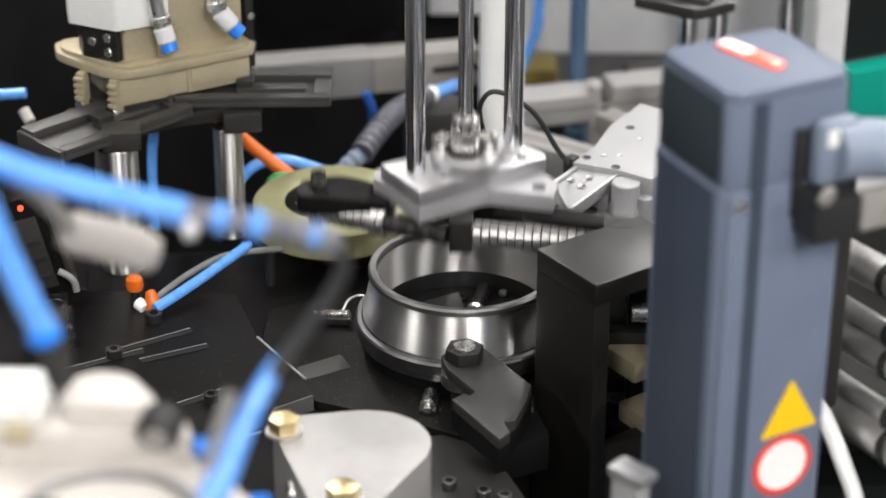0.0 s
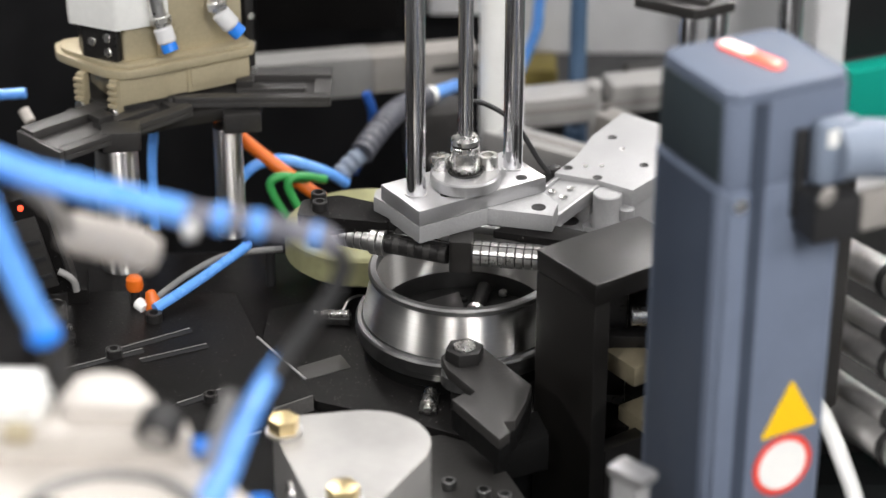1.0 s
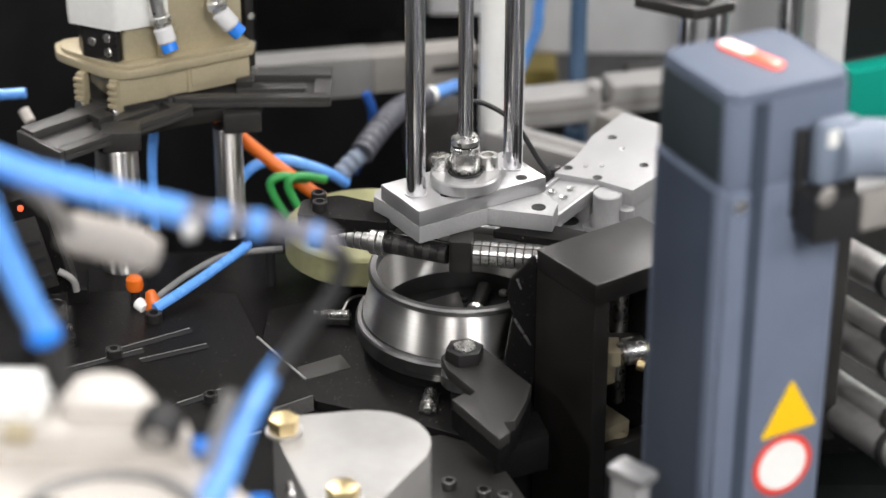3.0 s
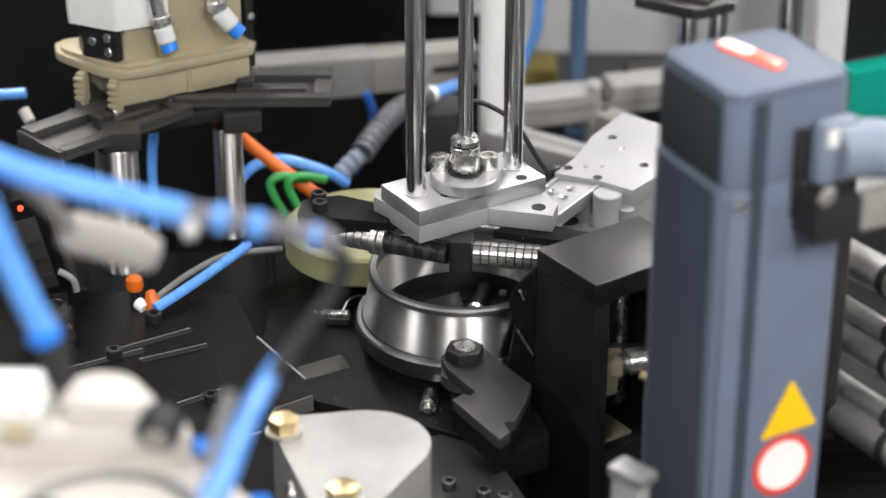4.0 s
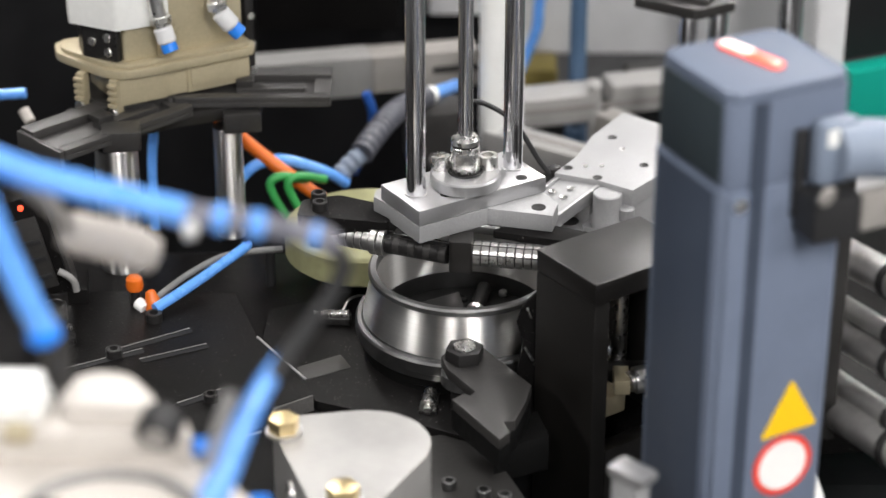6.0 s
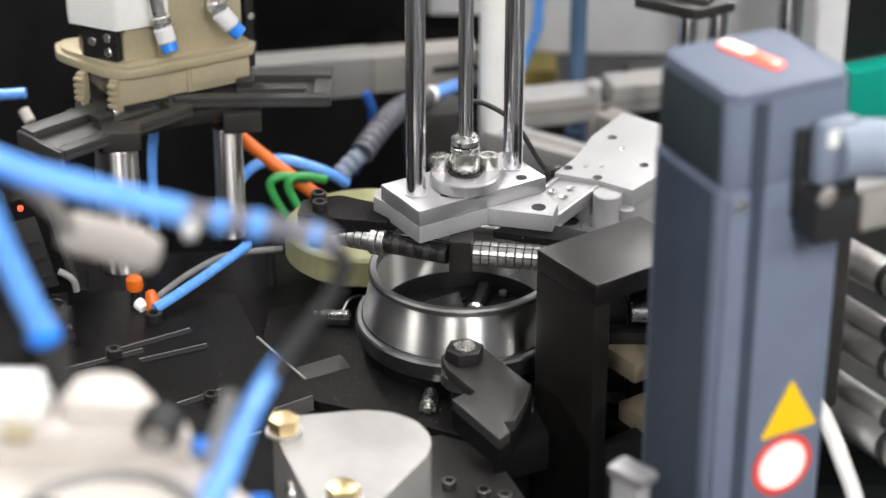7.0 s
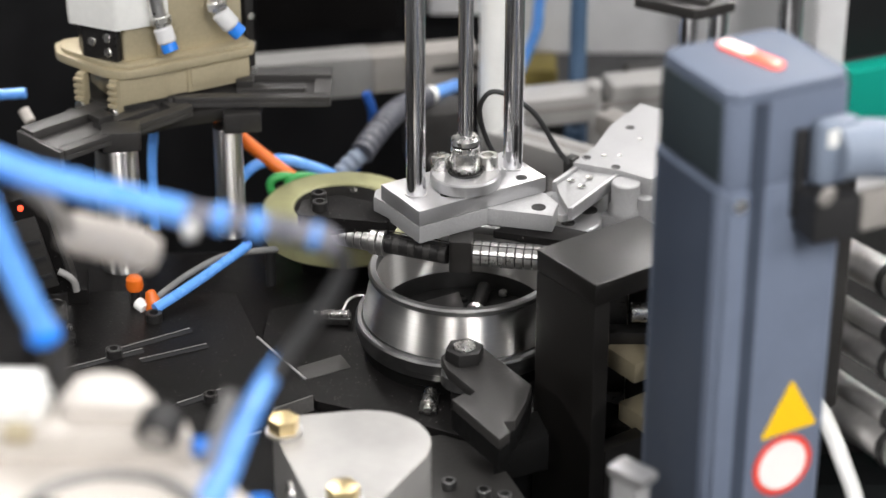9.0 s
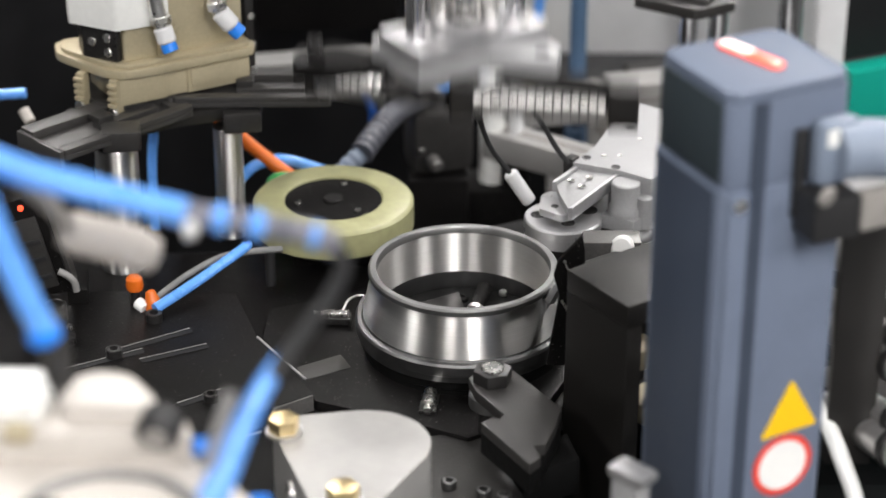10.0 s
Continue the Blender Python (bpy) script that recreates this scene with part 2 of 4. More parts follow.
# ---------------------------------------------------------------- hall and machine table
def setting():
    def wall(name, x0, x1, y0, y1, z0, z1, m, label):
        return tagged(part(name, box(x0, x1, y0, y1, z0, z1), m), label, name.split("_")[0], kind="structure")
    wall("floor", -4000, 4000, -4000, 5000, -950, -900, FLOOR, "grey coated factory floor around the machine")
    wall("ceiling", -4000, 4000, -4000, 5000, 2300, 2350, WALL, "unseen factory ceiling that closes off the hall")
    wall("wall_north", -4000, 4000, 5000, 5100, -900, 2300, WALL_NORTH, "unseen factory wall that closes off the hall")
    wall("wall_south", -4000, 4000, -4100, -4000, -900, 2300, WALL, "unseen factory wall that closes off the hall")
    wall("wall_east", 4000, 4100, -4000, 5000, -900, 2300, WALL, "unseen factory wall that closes off the hall")
    wall("wall_west", -4100, -4000, -4000, 5000, -900, 2300, WALL, "unseen factory wall that closes off the hall")


def lamps():
    for x, y, z, length, width, watts in LAMPS:
        t = thing("ceiling_lamp", x * 1000, y * 1000, z * 1000, 0, "long white suspended lamp with a glowing diffuser", "lamp", "hall lamps")
        w, k = width * 500, length * 500
        part("housing", box(-w - 8, w + 8, -k - 10, k + 10, 12, 70), WHITE, t, bevel=4)
        part("diffuser", box(-w, w, -k, k, 4, 11), TUBE, t)
        for s in (-0.7, 0.7):
            part("hanger", rod((0, s * k, 70), (0, s * k, 2300 - z * 1000), 3, 8), BARE, t)
        lamp = bpy.data.lights.new("tube_light", "AREA")
        lamp.shape, lamp.size, lamp.size_y, lamp.energy, lamp.color = "RECTANGLE", width, length, watts, (1.0, 0.975, 0.955)
        ob = new("tube_light", lamp)
        ob.matrix_basis = pose(x, y, z, 0, 0, 0)


def table():
    t = thing("machine_table", 0, 0, 0, 0, "black anodised machine table of several bolted plates", "machine table", kind="structure")
    part("base_plate", prism([(-420, -420), (22, -420), (22, -82), (420, -40), (420, 175), (60, 175), (-60, 120), (-420, 120)], -34, -10), BLACK, t, bevel=0.6)
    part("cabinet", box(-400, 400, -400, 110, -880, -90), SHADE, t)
    # raised plate on the west side; dark strips on its top stand in for shaded slots
    part("side_plate", prism([(-420, 60), (-420, -330), (-290, -205), (-78.3, -59), (-112.1, 0.9), (-128, 52)], -9.7, 0), BLACK, t, bevel=0.5)
    part("filler_pad", prism([(-89.2, -25.5), (-66.2, -11.5), (-59.9, -25.5), (-84.0, -38.6)], -9.8, -3.5), PAD, t, bevel=0.4)
    part("centre_plate", prism(rounded([(-77, -60), (-25, -82), (2, -96), (40, -70), (70, 0), (50, 70), (-50, 66), (-108, 40), (-110, 0)], 2), -9.9, -4.0), BLACK, t, bevel=0.4)
    part("front_plate", prism([(-27, -93), (5.3, -83.7), (21.6, -126.2), (34, -160), (34, -330), (-90, -330), (-60, -160)], -9.8, -6.5), GREY_DARK, t, bevel=0.5)
    for x0, y0, x1, y1 in ((-185.6, -14.6, -148.3, 8.5), (-172.1, -25.5, -138.0, -9.0), (-213, -37, -172, -14), (-146.9, -70.9, -125.7, -56.7)):
        a = math.degrees(math.atan2(y1 - y0, x1 - x0))
        k = math.hypot(x1 - x0, y1 - y0)
        bm = prism(rounded([(0, -2.4), (k, -2.4), (k, 2.4), (0, 2.4)], 2.2), 0.05, 0.35)
        part("slot", moved(bm, Matrix.Translation((x0, y0, 0)) @ Matrix.Rotation(radians(a), 4, "Z")), SHADE, t)
        # pale strip in place of the highlight on the slot's far edge
        bm = box(0, k, 2.5, 2.85, 0.05, 0.4)
        part("slot_glint", moved(bm, Matrix.Translation((x0, y0, 0)) @ Matrix.Rotation(radians(a), 4, "Z")), PROFILE, t)
    # pale strips in place of the highlights on the ledge edges
    for x0, y0, x1, y1 in ((-114.6, -78.2, -102.9, -71.5), (-116.2, -88.0, -104.2, -80.9)):
        bm = box(0, math.hypot(x1 - x0, y1 - y0), -0.4, 0.4, -9.95, -9.2)
        part("ledge_glint", moved(bm, Matrix.Translation((x0, y0, 0)) @ Matrix.Rotation(math.atan2(y1 - y0, x1 - x0), 4, "Z")), PROFILE, t)
    # bright strip along the side plate's edge, in place of its highlight
    part("edge_glint", moved(box(0, 53.6, -0.6, 0.6, 0.05, 0.7), Matrix.Translation((-112, 0.5, 0)) @ Matrix.Rotation(radians(-57.6), 4, "Z")), ALU, t)
    # lighter strip over the plate's side face, its light put into the colour
    part("lit_plate_edge", moved(box(0, 24, -0.7, 0.5, -9.5, -0.4), Matrix.Translation((-98.6, -73.4, 0)) @ Matrix.Rotation(radians(34.6), 4, "Z")), GREY_METAL, t)
    for x, y, r in ((-170.2, 19.3, 4.6), (-213.9, -5.9, 4.4), (-226.4, 40.8, 7.5), (-131, -66, 4), (-104, -57, 3.0), (-187.3, -20.1, 4.4)):
        socket_screw(t, x, y, 0, r, r * 1.15)
    part("column", box(-60, 60, -60, 60, -89.9, -34.2), SHADE, t)
    for x, y in ((9, -146), (19, -150), (-8, -138)):
        socket_screw(t, x, y, -6.5, 3.8, 4.5, FOOT_STEEL)
    return t


def bearing_ring():
    t = thing("bearing_ring", 0, 0, 5, 0, "polished tapered steel bearing ring standing on its black seat", "bearing ring")
    part("ring_body", lathe([(46.0, 11.9), (54.0, 11.9), (54.3, 12.3), (54.2, 13.0), (49.9, 33.4), (49.5, 34.2), (49.5, 35.5), (46.4, 35.5), (46.6, 22.0)], 160, close=True), STEEL, t, smooth=True)
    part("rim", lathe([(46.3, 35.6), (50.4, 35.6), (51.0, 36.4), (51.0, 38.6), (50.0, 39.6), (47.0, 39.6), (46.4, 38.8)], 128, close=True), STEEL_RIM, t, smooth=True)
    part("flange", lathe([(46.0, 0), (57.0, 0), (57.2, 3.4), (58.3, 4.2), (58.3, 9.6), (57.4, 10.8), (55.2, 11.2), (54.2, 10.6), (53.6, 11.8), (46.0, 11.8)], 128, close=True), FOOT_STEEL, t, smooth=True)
    # the seat below it
    s = thing("ring_seat", 0, 0, -4, 0, "black turned seat with a steel centre screw under the ring", "seat")
    part("seat_body", lathe([(0, 0), (54, 0), (54, 3.0), (54.8, 3.6), (54.8, 8.4), (44.5, 8.8), (44.0, 12), (12, 12), (11, 14), (0, 14)], 96), SEAT_SHADE_BLACK, s, smooth=True)
    for i in range(6):
        a = i * math.pi / 3 + 0.55
        socket_screw(s, 29 * math.cos(a), 29 * math.sin(a), 12, 4.0, 2.0, SEAT_SHADE_BLACK)
    part("centre_screw", cyl(4.0, 14, 17, 24, edge=1.0), OXIDE, s, smooth=True)
    part("locating_peg", rod((7.0, 17, 12), (12.5, 36, 17), 4.0, 28, edge=1.0), BLACK, s, smooth=True)
    part("peg_ring", rod((6.6, 15.5, 11.6), (7.4, 18.5, 12.4), 4.9, 28, edge=0.5), BARE, s, smooth=True)
    part("locating_stud", cyl(2.4, 12, 15.5, 20, None, Matrix.Translation((22.4, 33.5, 0)), 0.8), NICKEL, s, smooth=True)
    part("wedge_plate", prism(rounded([(-24, 21), (-2, 34), (1, 13), (-10, 10)], 1.5), 12.1, 14.5), OXIDE, s, "dark ground wedge plate", bevel=0.4)
    return t


def locating_pins():
    """Small sprung pins that touch the ring's foot."""
    spots = ((-18, -63, -95, 1.0, "small steel plunger pressed against the ring's foot"), (-70, 24, 176, 0.62, "slim steel plunger beside the ring's foot"))
    for x, y, rz, k, label in spots:
        p = thing("spring_plunger", x, y, 0, rz, label, "plunger", "plungers at the ring")
        z = -1 if k == 1.0 else 2
        part("sleeve", rod((-7, 0, z), (5, 0, z), 3.6 * k, 20), BARE, p, smooth=True)
        part("collar", rod((5, 0, z), (8, 0, z), 4.4 * k, 20), BARE, p, smooth=True)
        part("tip", rod((8, 0, z), (12, 0, z), 2.2 * k, 16), BARE, p, smooth=True)
        part("holder", box(-8, 10, -4.6, 4.6, -4 if k == 1.0 else -3, z - 1.2), OXIDE, p, bevel=0.4)
    c = thing("wire_clip", -63, 34, 0, 20, "bent bright wire clip lying beside the ring", "clip")
    part("wire", tube([(-6, -4, -1), (0, 3, 3), (8, 5, 4), (12, 2, 2)], 0.7, 8, 6), SEGMENT, c, smooth=True)


# ---------------------------------------------------------------- press head
def press_head():
    t = thing("press_ram", 0, 0, 76.5, 0, "milled aluminium press plate hanging on three chromed rods", "press ram")
    low = [(-23.0, -37.3), (12.3, -15.2), (46, -24), (49.5, -9), (41, 6), (23.0, 37.3), (-12, 22), (-38, 14), (-46.5, 7), (-47.5, -1.5), (-40.2, -9.8)]
    part("lower_plate", prism(low, 0, 9.6), ALU_CAST, t, "blasted aluminium plate with a side wing", bevel=0.5)
    a = math.atan2(42.4, 67)
    ca, sa = math.cos(a), math.sin(a)
    def at(u, v):
        return (u * ca - v * sa, u * sa + v * ca)
    # u along the two rods, v across; the plate is centred on the ring's axis
    part("upper_plate", prism([at(-39.3, -19.2), at(39.3, -19.2), at(39.3, 19.2), at(-39.3, 19.2)], 9.7, 18.5), ALU, t, bevel=0.6)
    for u in (-29.5, 31):
        x, y = at(u, 0)
        part("guide_rod", cyl(5.1, 18.5, 420, 40, None, Matrix.Translation((x, y, 0)), 0.4), CHROME, t, smooth=True)
        part("rod_collar", lathe([(5.1, 18.5), (5.9, 18.6), (5.8, 19.0), (5.1, 19.2)], 32, None, Matrix.Translation((x, y, 0))), ALU, t, smooth=True)
    x, y = 0.8, -4.0
    f = part("piston_flange", cyl(18.5, 18.6, 25.5, 56, None, Matrix.Translation((x, y, 0)), 0.8), ALU, t, "round turned flange", smooth=True)
    for b in (2.85, 0.42):
        socket_screw(f, x + 13.2 * math.cos(b), y + 13.2 * math.sin(b), 25.5, 5.1, 7.4, NICKEL)
    part("flange_boss", cyl(9.2, 25.5, 26.6, 40, None, Matrix.Translation((x, y, 0)), 0.3), OXIDE, t, smooth=True)
    c = part("coupling", lathe([(0, 26.6), (7.2, 26.7), (7.7, 27.4), (7.7, 40.6), (7.1, 41.0), (7.1, 41.8), (7.5, 42.2), (7.5, 44.6), (6.2, 46.0), (0, 46.1)], 44, None, Matrix.Translation((x, y, 0))), NICKEL, t, "nickel-plated floating coupling", smooth=True)
    part("wrench_flat", box(x - 5.2, x + 5.2, y - 8.0, y - 6.6, 30, 38.5), BARE, c, bevel=0.3)
    part("coupling_band", lathe([(6.3, 41.0), (7.3, 41.1), (7.3, 41.8), (6.3, 41.9)], 40, None, Matrix.Translation((x, y, 0))), OXIDE, c, smooth=True)
    part("piston_rod", cyl(3.9, 46, 420, 32, None, Matrix.Translation((x, y, 0)), 0.3), CHROME, t, smooth=True)
    for u, v in ((-17, -9.5), (27.5, -13.5), (36, 12)):
        px, py = at(u, v)
        part("screw_hole", lathe([(0, 18.62), (2.2, 18.64), (3.0, 18.7), (3.1, 18.55)], 20, None, Matrix.Translation((px, py, 0))), OXIDE, t, smooth=True)
    part("screw_hole", lathe([(0, 9.75), (3.3, 9.78), (3.8, 9.9), (3.9, 9.6)], 24, None, Matrix.Translation((39, -14, 0))), OXIDE, t, smooth=True)
    # plunger bars below the plate, built of clamped rings
    hub = part("hub", prism(rounded([(-8, -35), (4, -36), (5, -22), (-7, -20)], 2), -18, -0.2), BLACK_SOFT, t, bevel=0.5)
    z = -10.5
    bars = (("front_bar", (5, -27.2, z), (71, -38.0, z), 15, 6.6), ("back_bar", (-8, -28.3, z), (-76, -0.5, z), 17, 6.2))
    for name, p, q, k, r in bars:
        p, q = Vector(p), Vector(q)
        core = part(name, rod(p, q, r * 0.86, 24), OXIDE, t, smooth=True)
        step = (q - p) / k
        for i in range(k):
            inner = name == "back_bar" and i < 8
            rr = r * (0.88 if inner else 1.0) * (1.22 if name == "back_bar" and i in (8, 9) else 1.0)
            s = p + step * (i + 0.07)
            e = p + step * (i + 0.93)
            part("ring_segment", rod(s, e, rr, 28, edge=0.25), OXIDE if inner and i % 2 else (GREY_DARK if inner else SEGMENT), core, smooth=True)
        side = (q - p).normalized().cross(Vector((0, 0, 1)))
        for a2 in (0.35, 1.15, 2.0):
            off = (side * math.cos(a2) + Vector((0, 0, 1)) * math.sin(a2)) * (r * 1.0)
            part("slit", rod(p + off, q + off, 0.32, 6, edge=0.05), OXIDE, core)
    part("bar_cap", prism(rounded([(71, -45), (86, -47), (87, -30), (72, -30)], 2), -19, 1), BLACK_SOFT, t, bevel=0.5)
    arm = part("back_arm", prism(rounded([(-88, -6), (-40, -16), (-34, 2), (-66, 18), (-86, 12)], 3), -9, 1.5), BLACK, t, bevel=0.6)
    part("arm_foot", prism(rounded([(-82, -6), (-75, -7), (-73, 6), (-80, 8)], 2), -18, -8.1), BLACK_SOFT, t, bevel=0.6)
    part("front_arm", prism(rounded([(14, -22), (84, -44), (86, -32), (30, -8)], 3), -4.2, -0.2), BLACK, t, bevel=0.5)
    for x, y in ((-77, 11), (-76, 0)):
        socket_screw(arm, x, y, 1.5, 4.2, 5)
    return t


# ---------------------------------------------------------------- drive wheel, behind the ring
def drive_wheel():
    t = thing("drive_wheel", -75, 117, 28, 0, "amber polyurethane friction wheel with a black hub disc", "drive wheel")
    part("tyre", lathe([(27, -18.5), (44.5, -18.5), (47, -16.5), (47, -2), (45.6, -0.6), (44.5, 0), (29.5, 0), (28.6, -0.8)], 96, close=True), URETHANE, t, smooth=True)
    hub = part("hub_disc", lathe([(0, -1.4), (28.4, -1.4), (28.5, -3), (28.5, -16), (0, -16)], 72), BLACK, t, smooth=True)
    part("hub_bore", cyl(5.5, -1.3, 0.4, 28, edge=0.3), OXIDE, hub, smooth=True)
    for k in range(3):
        a = k * 2 * math.pi / 3 + 3.4
        part("hub_screw", cyl(1.9, -1.3, 0.2, 16, None, Matrix.Translation((21 * math.cos(a), 21 * math.sin(a), 0)), 0.2), BARE, hub, smooth=True)
    part("spindle", cyl(14, -46, -16, 40, edge=1), OXIDE, t, smooth=True)
    part("spindle_plate", box(-24, 24, -14, 60, -38, -30), BLACK, t, bevel=0.6)
    return t


# ---------------------------------------------------------------- aluminium roller slide
def roller_slide():
    t = thing("roller_slide", 56, 70, 0, 51, "milled aluminium slide with a support roller at its tip", "slide")
    roller = part("roller", lathe([(6, 26), (20.2, 26), (21.4, 26.8), (21.4, 32.5), (22, 33), (22, 37.6), (21.2, 38.4), (6, 38.4)], 72, close=True, m=Matrix.Translation((1.8, 0.4, 0))), ALU, t, "turned aluminium support roller", smooth=True)
    for u, v, r in ((-5.4, 12.6, 4.2), (-3.3, -6.8, 4.0), (17.0, -6.0, 5.4)):
        part("roller_hole", lathe([(0, 38.5), (r * 0.8, 38.52), (r, 38.75), (r + 0.1, 38.3)], 24, None, Matrix.Translation((u, v, 0))), OXIDE, roller, smooth=True)
    part("axle", cyl(6.5, 22, 42, 28, None, Matrix.Translation((1.8, 0.4, 0)), 0.5), NICKEL, t, smooth=True)
    part("axle_fork", box(4, 34, -13, 15, -9.8, 25.8), GREY_DARK, t, bevel=0.8)
    slope = Matrix(((1, 0, 0, 0), (0, 1, 0, 0), (0.13, 0, 1, 1.3), (0, 0, 0, 1)))
    part("tip_plate", prism(rounded([(3, 17), (-12, 7), (-11, -9), (-2, -11), (24, -8), (24, 12)], 2), 42.2, 46.5), ALU, t, bevel=0.5)
    part("tongue", moved(prism([(-10, -11.4), (37, -12.5), (33, 8.5), (7, 9), (0, 2)], 46.6, 51.4), slope), ALU_CAST, t, bevel=0.5)
    part("tongue_rim", moved(prism([(7, 9.2), (33, 8.7), (33, 11), (6, 11.6)], 46.6, 53.2), slope), ALU, t, bevel=0.4)
    part("tongue_flank", moved(prism([(-9, -13.6), (37, -14.6), (37, -12.7), (-10, -11.6)], 44.0, 51.8), slope), ALU, t, bevel=0.4)
    part("carriage", prism([(25, -14), (34, -14), (37, -35), (118, -35), (118, 22), (36, 14), (25, 9)], 29.8, 49), ALU_CAST, t, bevel=0.8)
    part("top_plate", prism([(26, 11.7), (33.5, -15), (35, -36), (120, -36), (120, 30), (81, 25), (52, 15)], 49.2, 60), ALU_CAST, t, bevel=0.6)
    part("boss_block", prism([(17, -13), (35, -14.5), (36.5, -36), (22, -34)], 29.8, 37.9), ALU_CAST, t, bevel=0.6)
    part("rail", box(2, 160, -37, -33, 20, 29.4), ALU, t, bevel=0.5)
    part("rail", box(6, 160, -44, -40, 14, 24), ALU, t, bevel=0.5)
    part("slide_bed", box(36, 190, -32.8, 22, -10, 29.5), ALU_CAST, t, bevel=0.8)
    part("rail_foot", box(4, 160, -46, -33, -10, 13.8), ALU_CAST, t, bevel=0.8)
    for u, v in ((36, 9.5), (36, -11), (86, 14), (66, -22)):
        part("screw_hole", lathe([(0, 60.05), (2.1, 60.07), (2.7, 60.2), (2.8, 60)], 20, None, Matrix.Translation((u, v, 0))), OXIDE, t, smooth=True)
    for u, v in ((50, -4), (44, 3), (76, 0)):
        part("dowel", cyl(1.5, 60, 60.4, 14, None, Matrix.Translation((u, v, 0))), NICKEL, t, smooth=True)
    part("side_boss", lathe([(0, 38), (9.6, 38), (9.6, 42), (8.2, 44), (8.2, 56.5), (7.6, 57.2), (0, 57.2)], 36, None, Matrix.Translation((28.5, -23.5, 0))), ALU_CAST, t, smooth=True)
    part("side_boss", cyl(4.5, 30, 50, 28, None, Matrix.Translation((32.5, -34, 0)), 0.8), ALU_CAST, t, smooth=True)
    for u, v, z in ((-4, 2, 46.5), (14, 4, 55.2), (22, -3, 56.4), (12, -5, 55.1)):
        part("screw_hole", lathe([(0, z + 0.05), (1.6, z + 0.07), (2.1, z + 0.2), (2.2, z)], 18, None, Matrix.Translation((u, v, 0))), OXIDE if z < 50 else NICKEL, t, smooth=True)
    lead = [(6.3, 27, 37.4), (-0.5, 36.8, 55.6), (-7.5, 46.7, 73), (-10.5, 51, 94), (-5.6, 46.6, 104.6), (3.5, 36.7, 100), (11.8, 27.6, 89), (19.7, 19, 69), (24.7, 14, 59)]
    part("sensor", rod(lead[0], lead[1], 4.2, 20, edge=1.0), PANEL, t, smooth=True)
    part("sensor_lead", tube(lead[1:], 1.5, 10, 8), RUBBER, t, smooth=True)
    part("lead_clip", box(25, 33, 12.2, 18, 49, 61.5), OXIDE, t, bevel=0.6)
    return t


# ---------------------------------------------------------------- tool station in front of the ring
def tool_station():
    t = thing("tool_bracket", 36, -69, 0, -55, "black anodised bracket frame with a guide roller arm", "bracket")
    # local x runs away from the ring, local y across it
    part("side_wall", box(0, 47.5, 0, 9.5, -88, 78), BLACK_SOFT, t, bevel=0.8)
    part("top_wall", box(0, 47.5, 0, 66, 78.1, 90), BLACK_SOFT, t, bevel=0.8)
    part("far_wall", box(0, 47.5, 56, 66, -88, 78), BLACK_SOFT, t, bevel=0.8)
    part("front_sill", box(38, 47.5, 9.6, 55.9, -88, -8), BLACK_SOFT, t, bevel=0.6)
    # guide roller arm, with its origin at the nut
    inv = t.matrix_basis.inverted()
    def put(bm):
        m = inv @ Matrix.Translation((0.1 * MM, -67 * MM, 0)) @ Matrix.Rotation(radians(-60), 4, "Z")
        loc = Matrix.Translation(m.translation / MM) @ m.to_3x3().to_4x4()
        return moved(bm, loc)
    part("arm_plate", put(prism([(-6.0, 14.5), (39.6, 15.9), (51.7, 4.9), (64.4, -9.0), (62.5, -14.5), (72.2, -16.7), (75.6, -24.9), (31.5, -25.7), (29.4, -17.7), (33.0, -15.9), (30.4, -11.8), (4.5, -12.5), (-8.5, -9.0), (-12.5, -1.0), (-12.5, 8.0)], 19.5, 25.5)), GREY_DARK, t, bevel=0.5)
    # nearly black below the grey plate: the arm's side shade put into colour
    part("arm_body", put(prism([(31.5, -25.7), (75.6, -24.9), (72.2, -16.7), (62.5, -14.5), (64.4, -9.0), (51.7, 4.9), (39.6, 15.9), (25.6, 13.9), (30.4, -11.8), (33.0, -15.9), (29.4, -17.7)], 8, 19.4)), SEAT_SHADE_BLACK, t, bevel=0.5)
    # unseen link added to reach the bracket, black against black
    part("arm_link", put(prism([(37.7, 1.9), (58.5, -17.5), (60.5, 13.5), (37.7, 20.9)], -12, 7.9)), SEAT_SHADE_BLACK, t, bevel=0.4)
    part("guide_roller", put(lathe([(0, 11.2), (11.2, 11.2), (12.0, 12), (12.0, 18.2), (11.2, 19.2), (0, 19.3)], 40)), STEEL_RIM, t, smooth=True)
    part("roller_shaft", put(cyl(7, -4, 19.4, 24)), OXIDE, t, smooth=True)
    part("hex_nut", put(prism(hexagon(10.2, 0.25), 25.6, 32.6)), OXIDE, t, bevel=0.8)
    def across(bm):
        loc = inv.copy()
        loc.translation = loc.translation / MM
        return moved(bm, loc)
    part("guard_panel", across(box(154, 176, -152, -146, 30, 170)), BLACK_SOFT, t, "black sheet guard", bevel=0.8)
    part("guard_rail", across(box(100, 168, -146, -138, 30, 42)), BLACK_SOFT, t, bevel=0.8)
    part("guard_rail", across(box(96, 106, -146, -90, 30, 42)), BLACK_SOFT, t, bevel=0.8)
    part("nut_stud", put(cyl(5.6, 32, 33.8, 28, edge=0.5)), BARE, t, smooth=True)
    return t


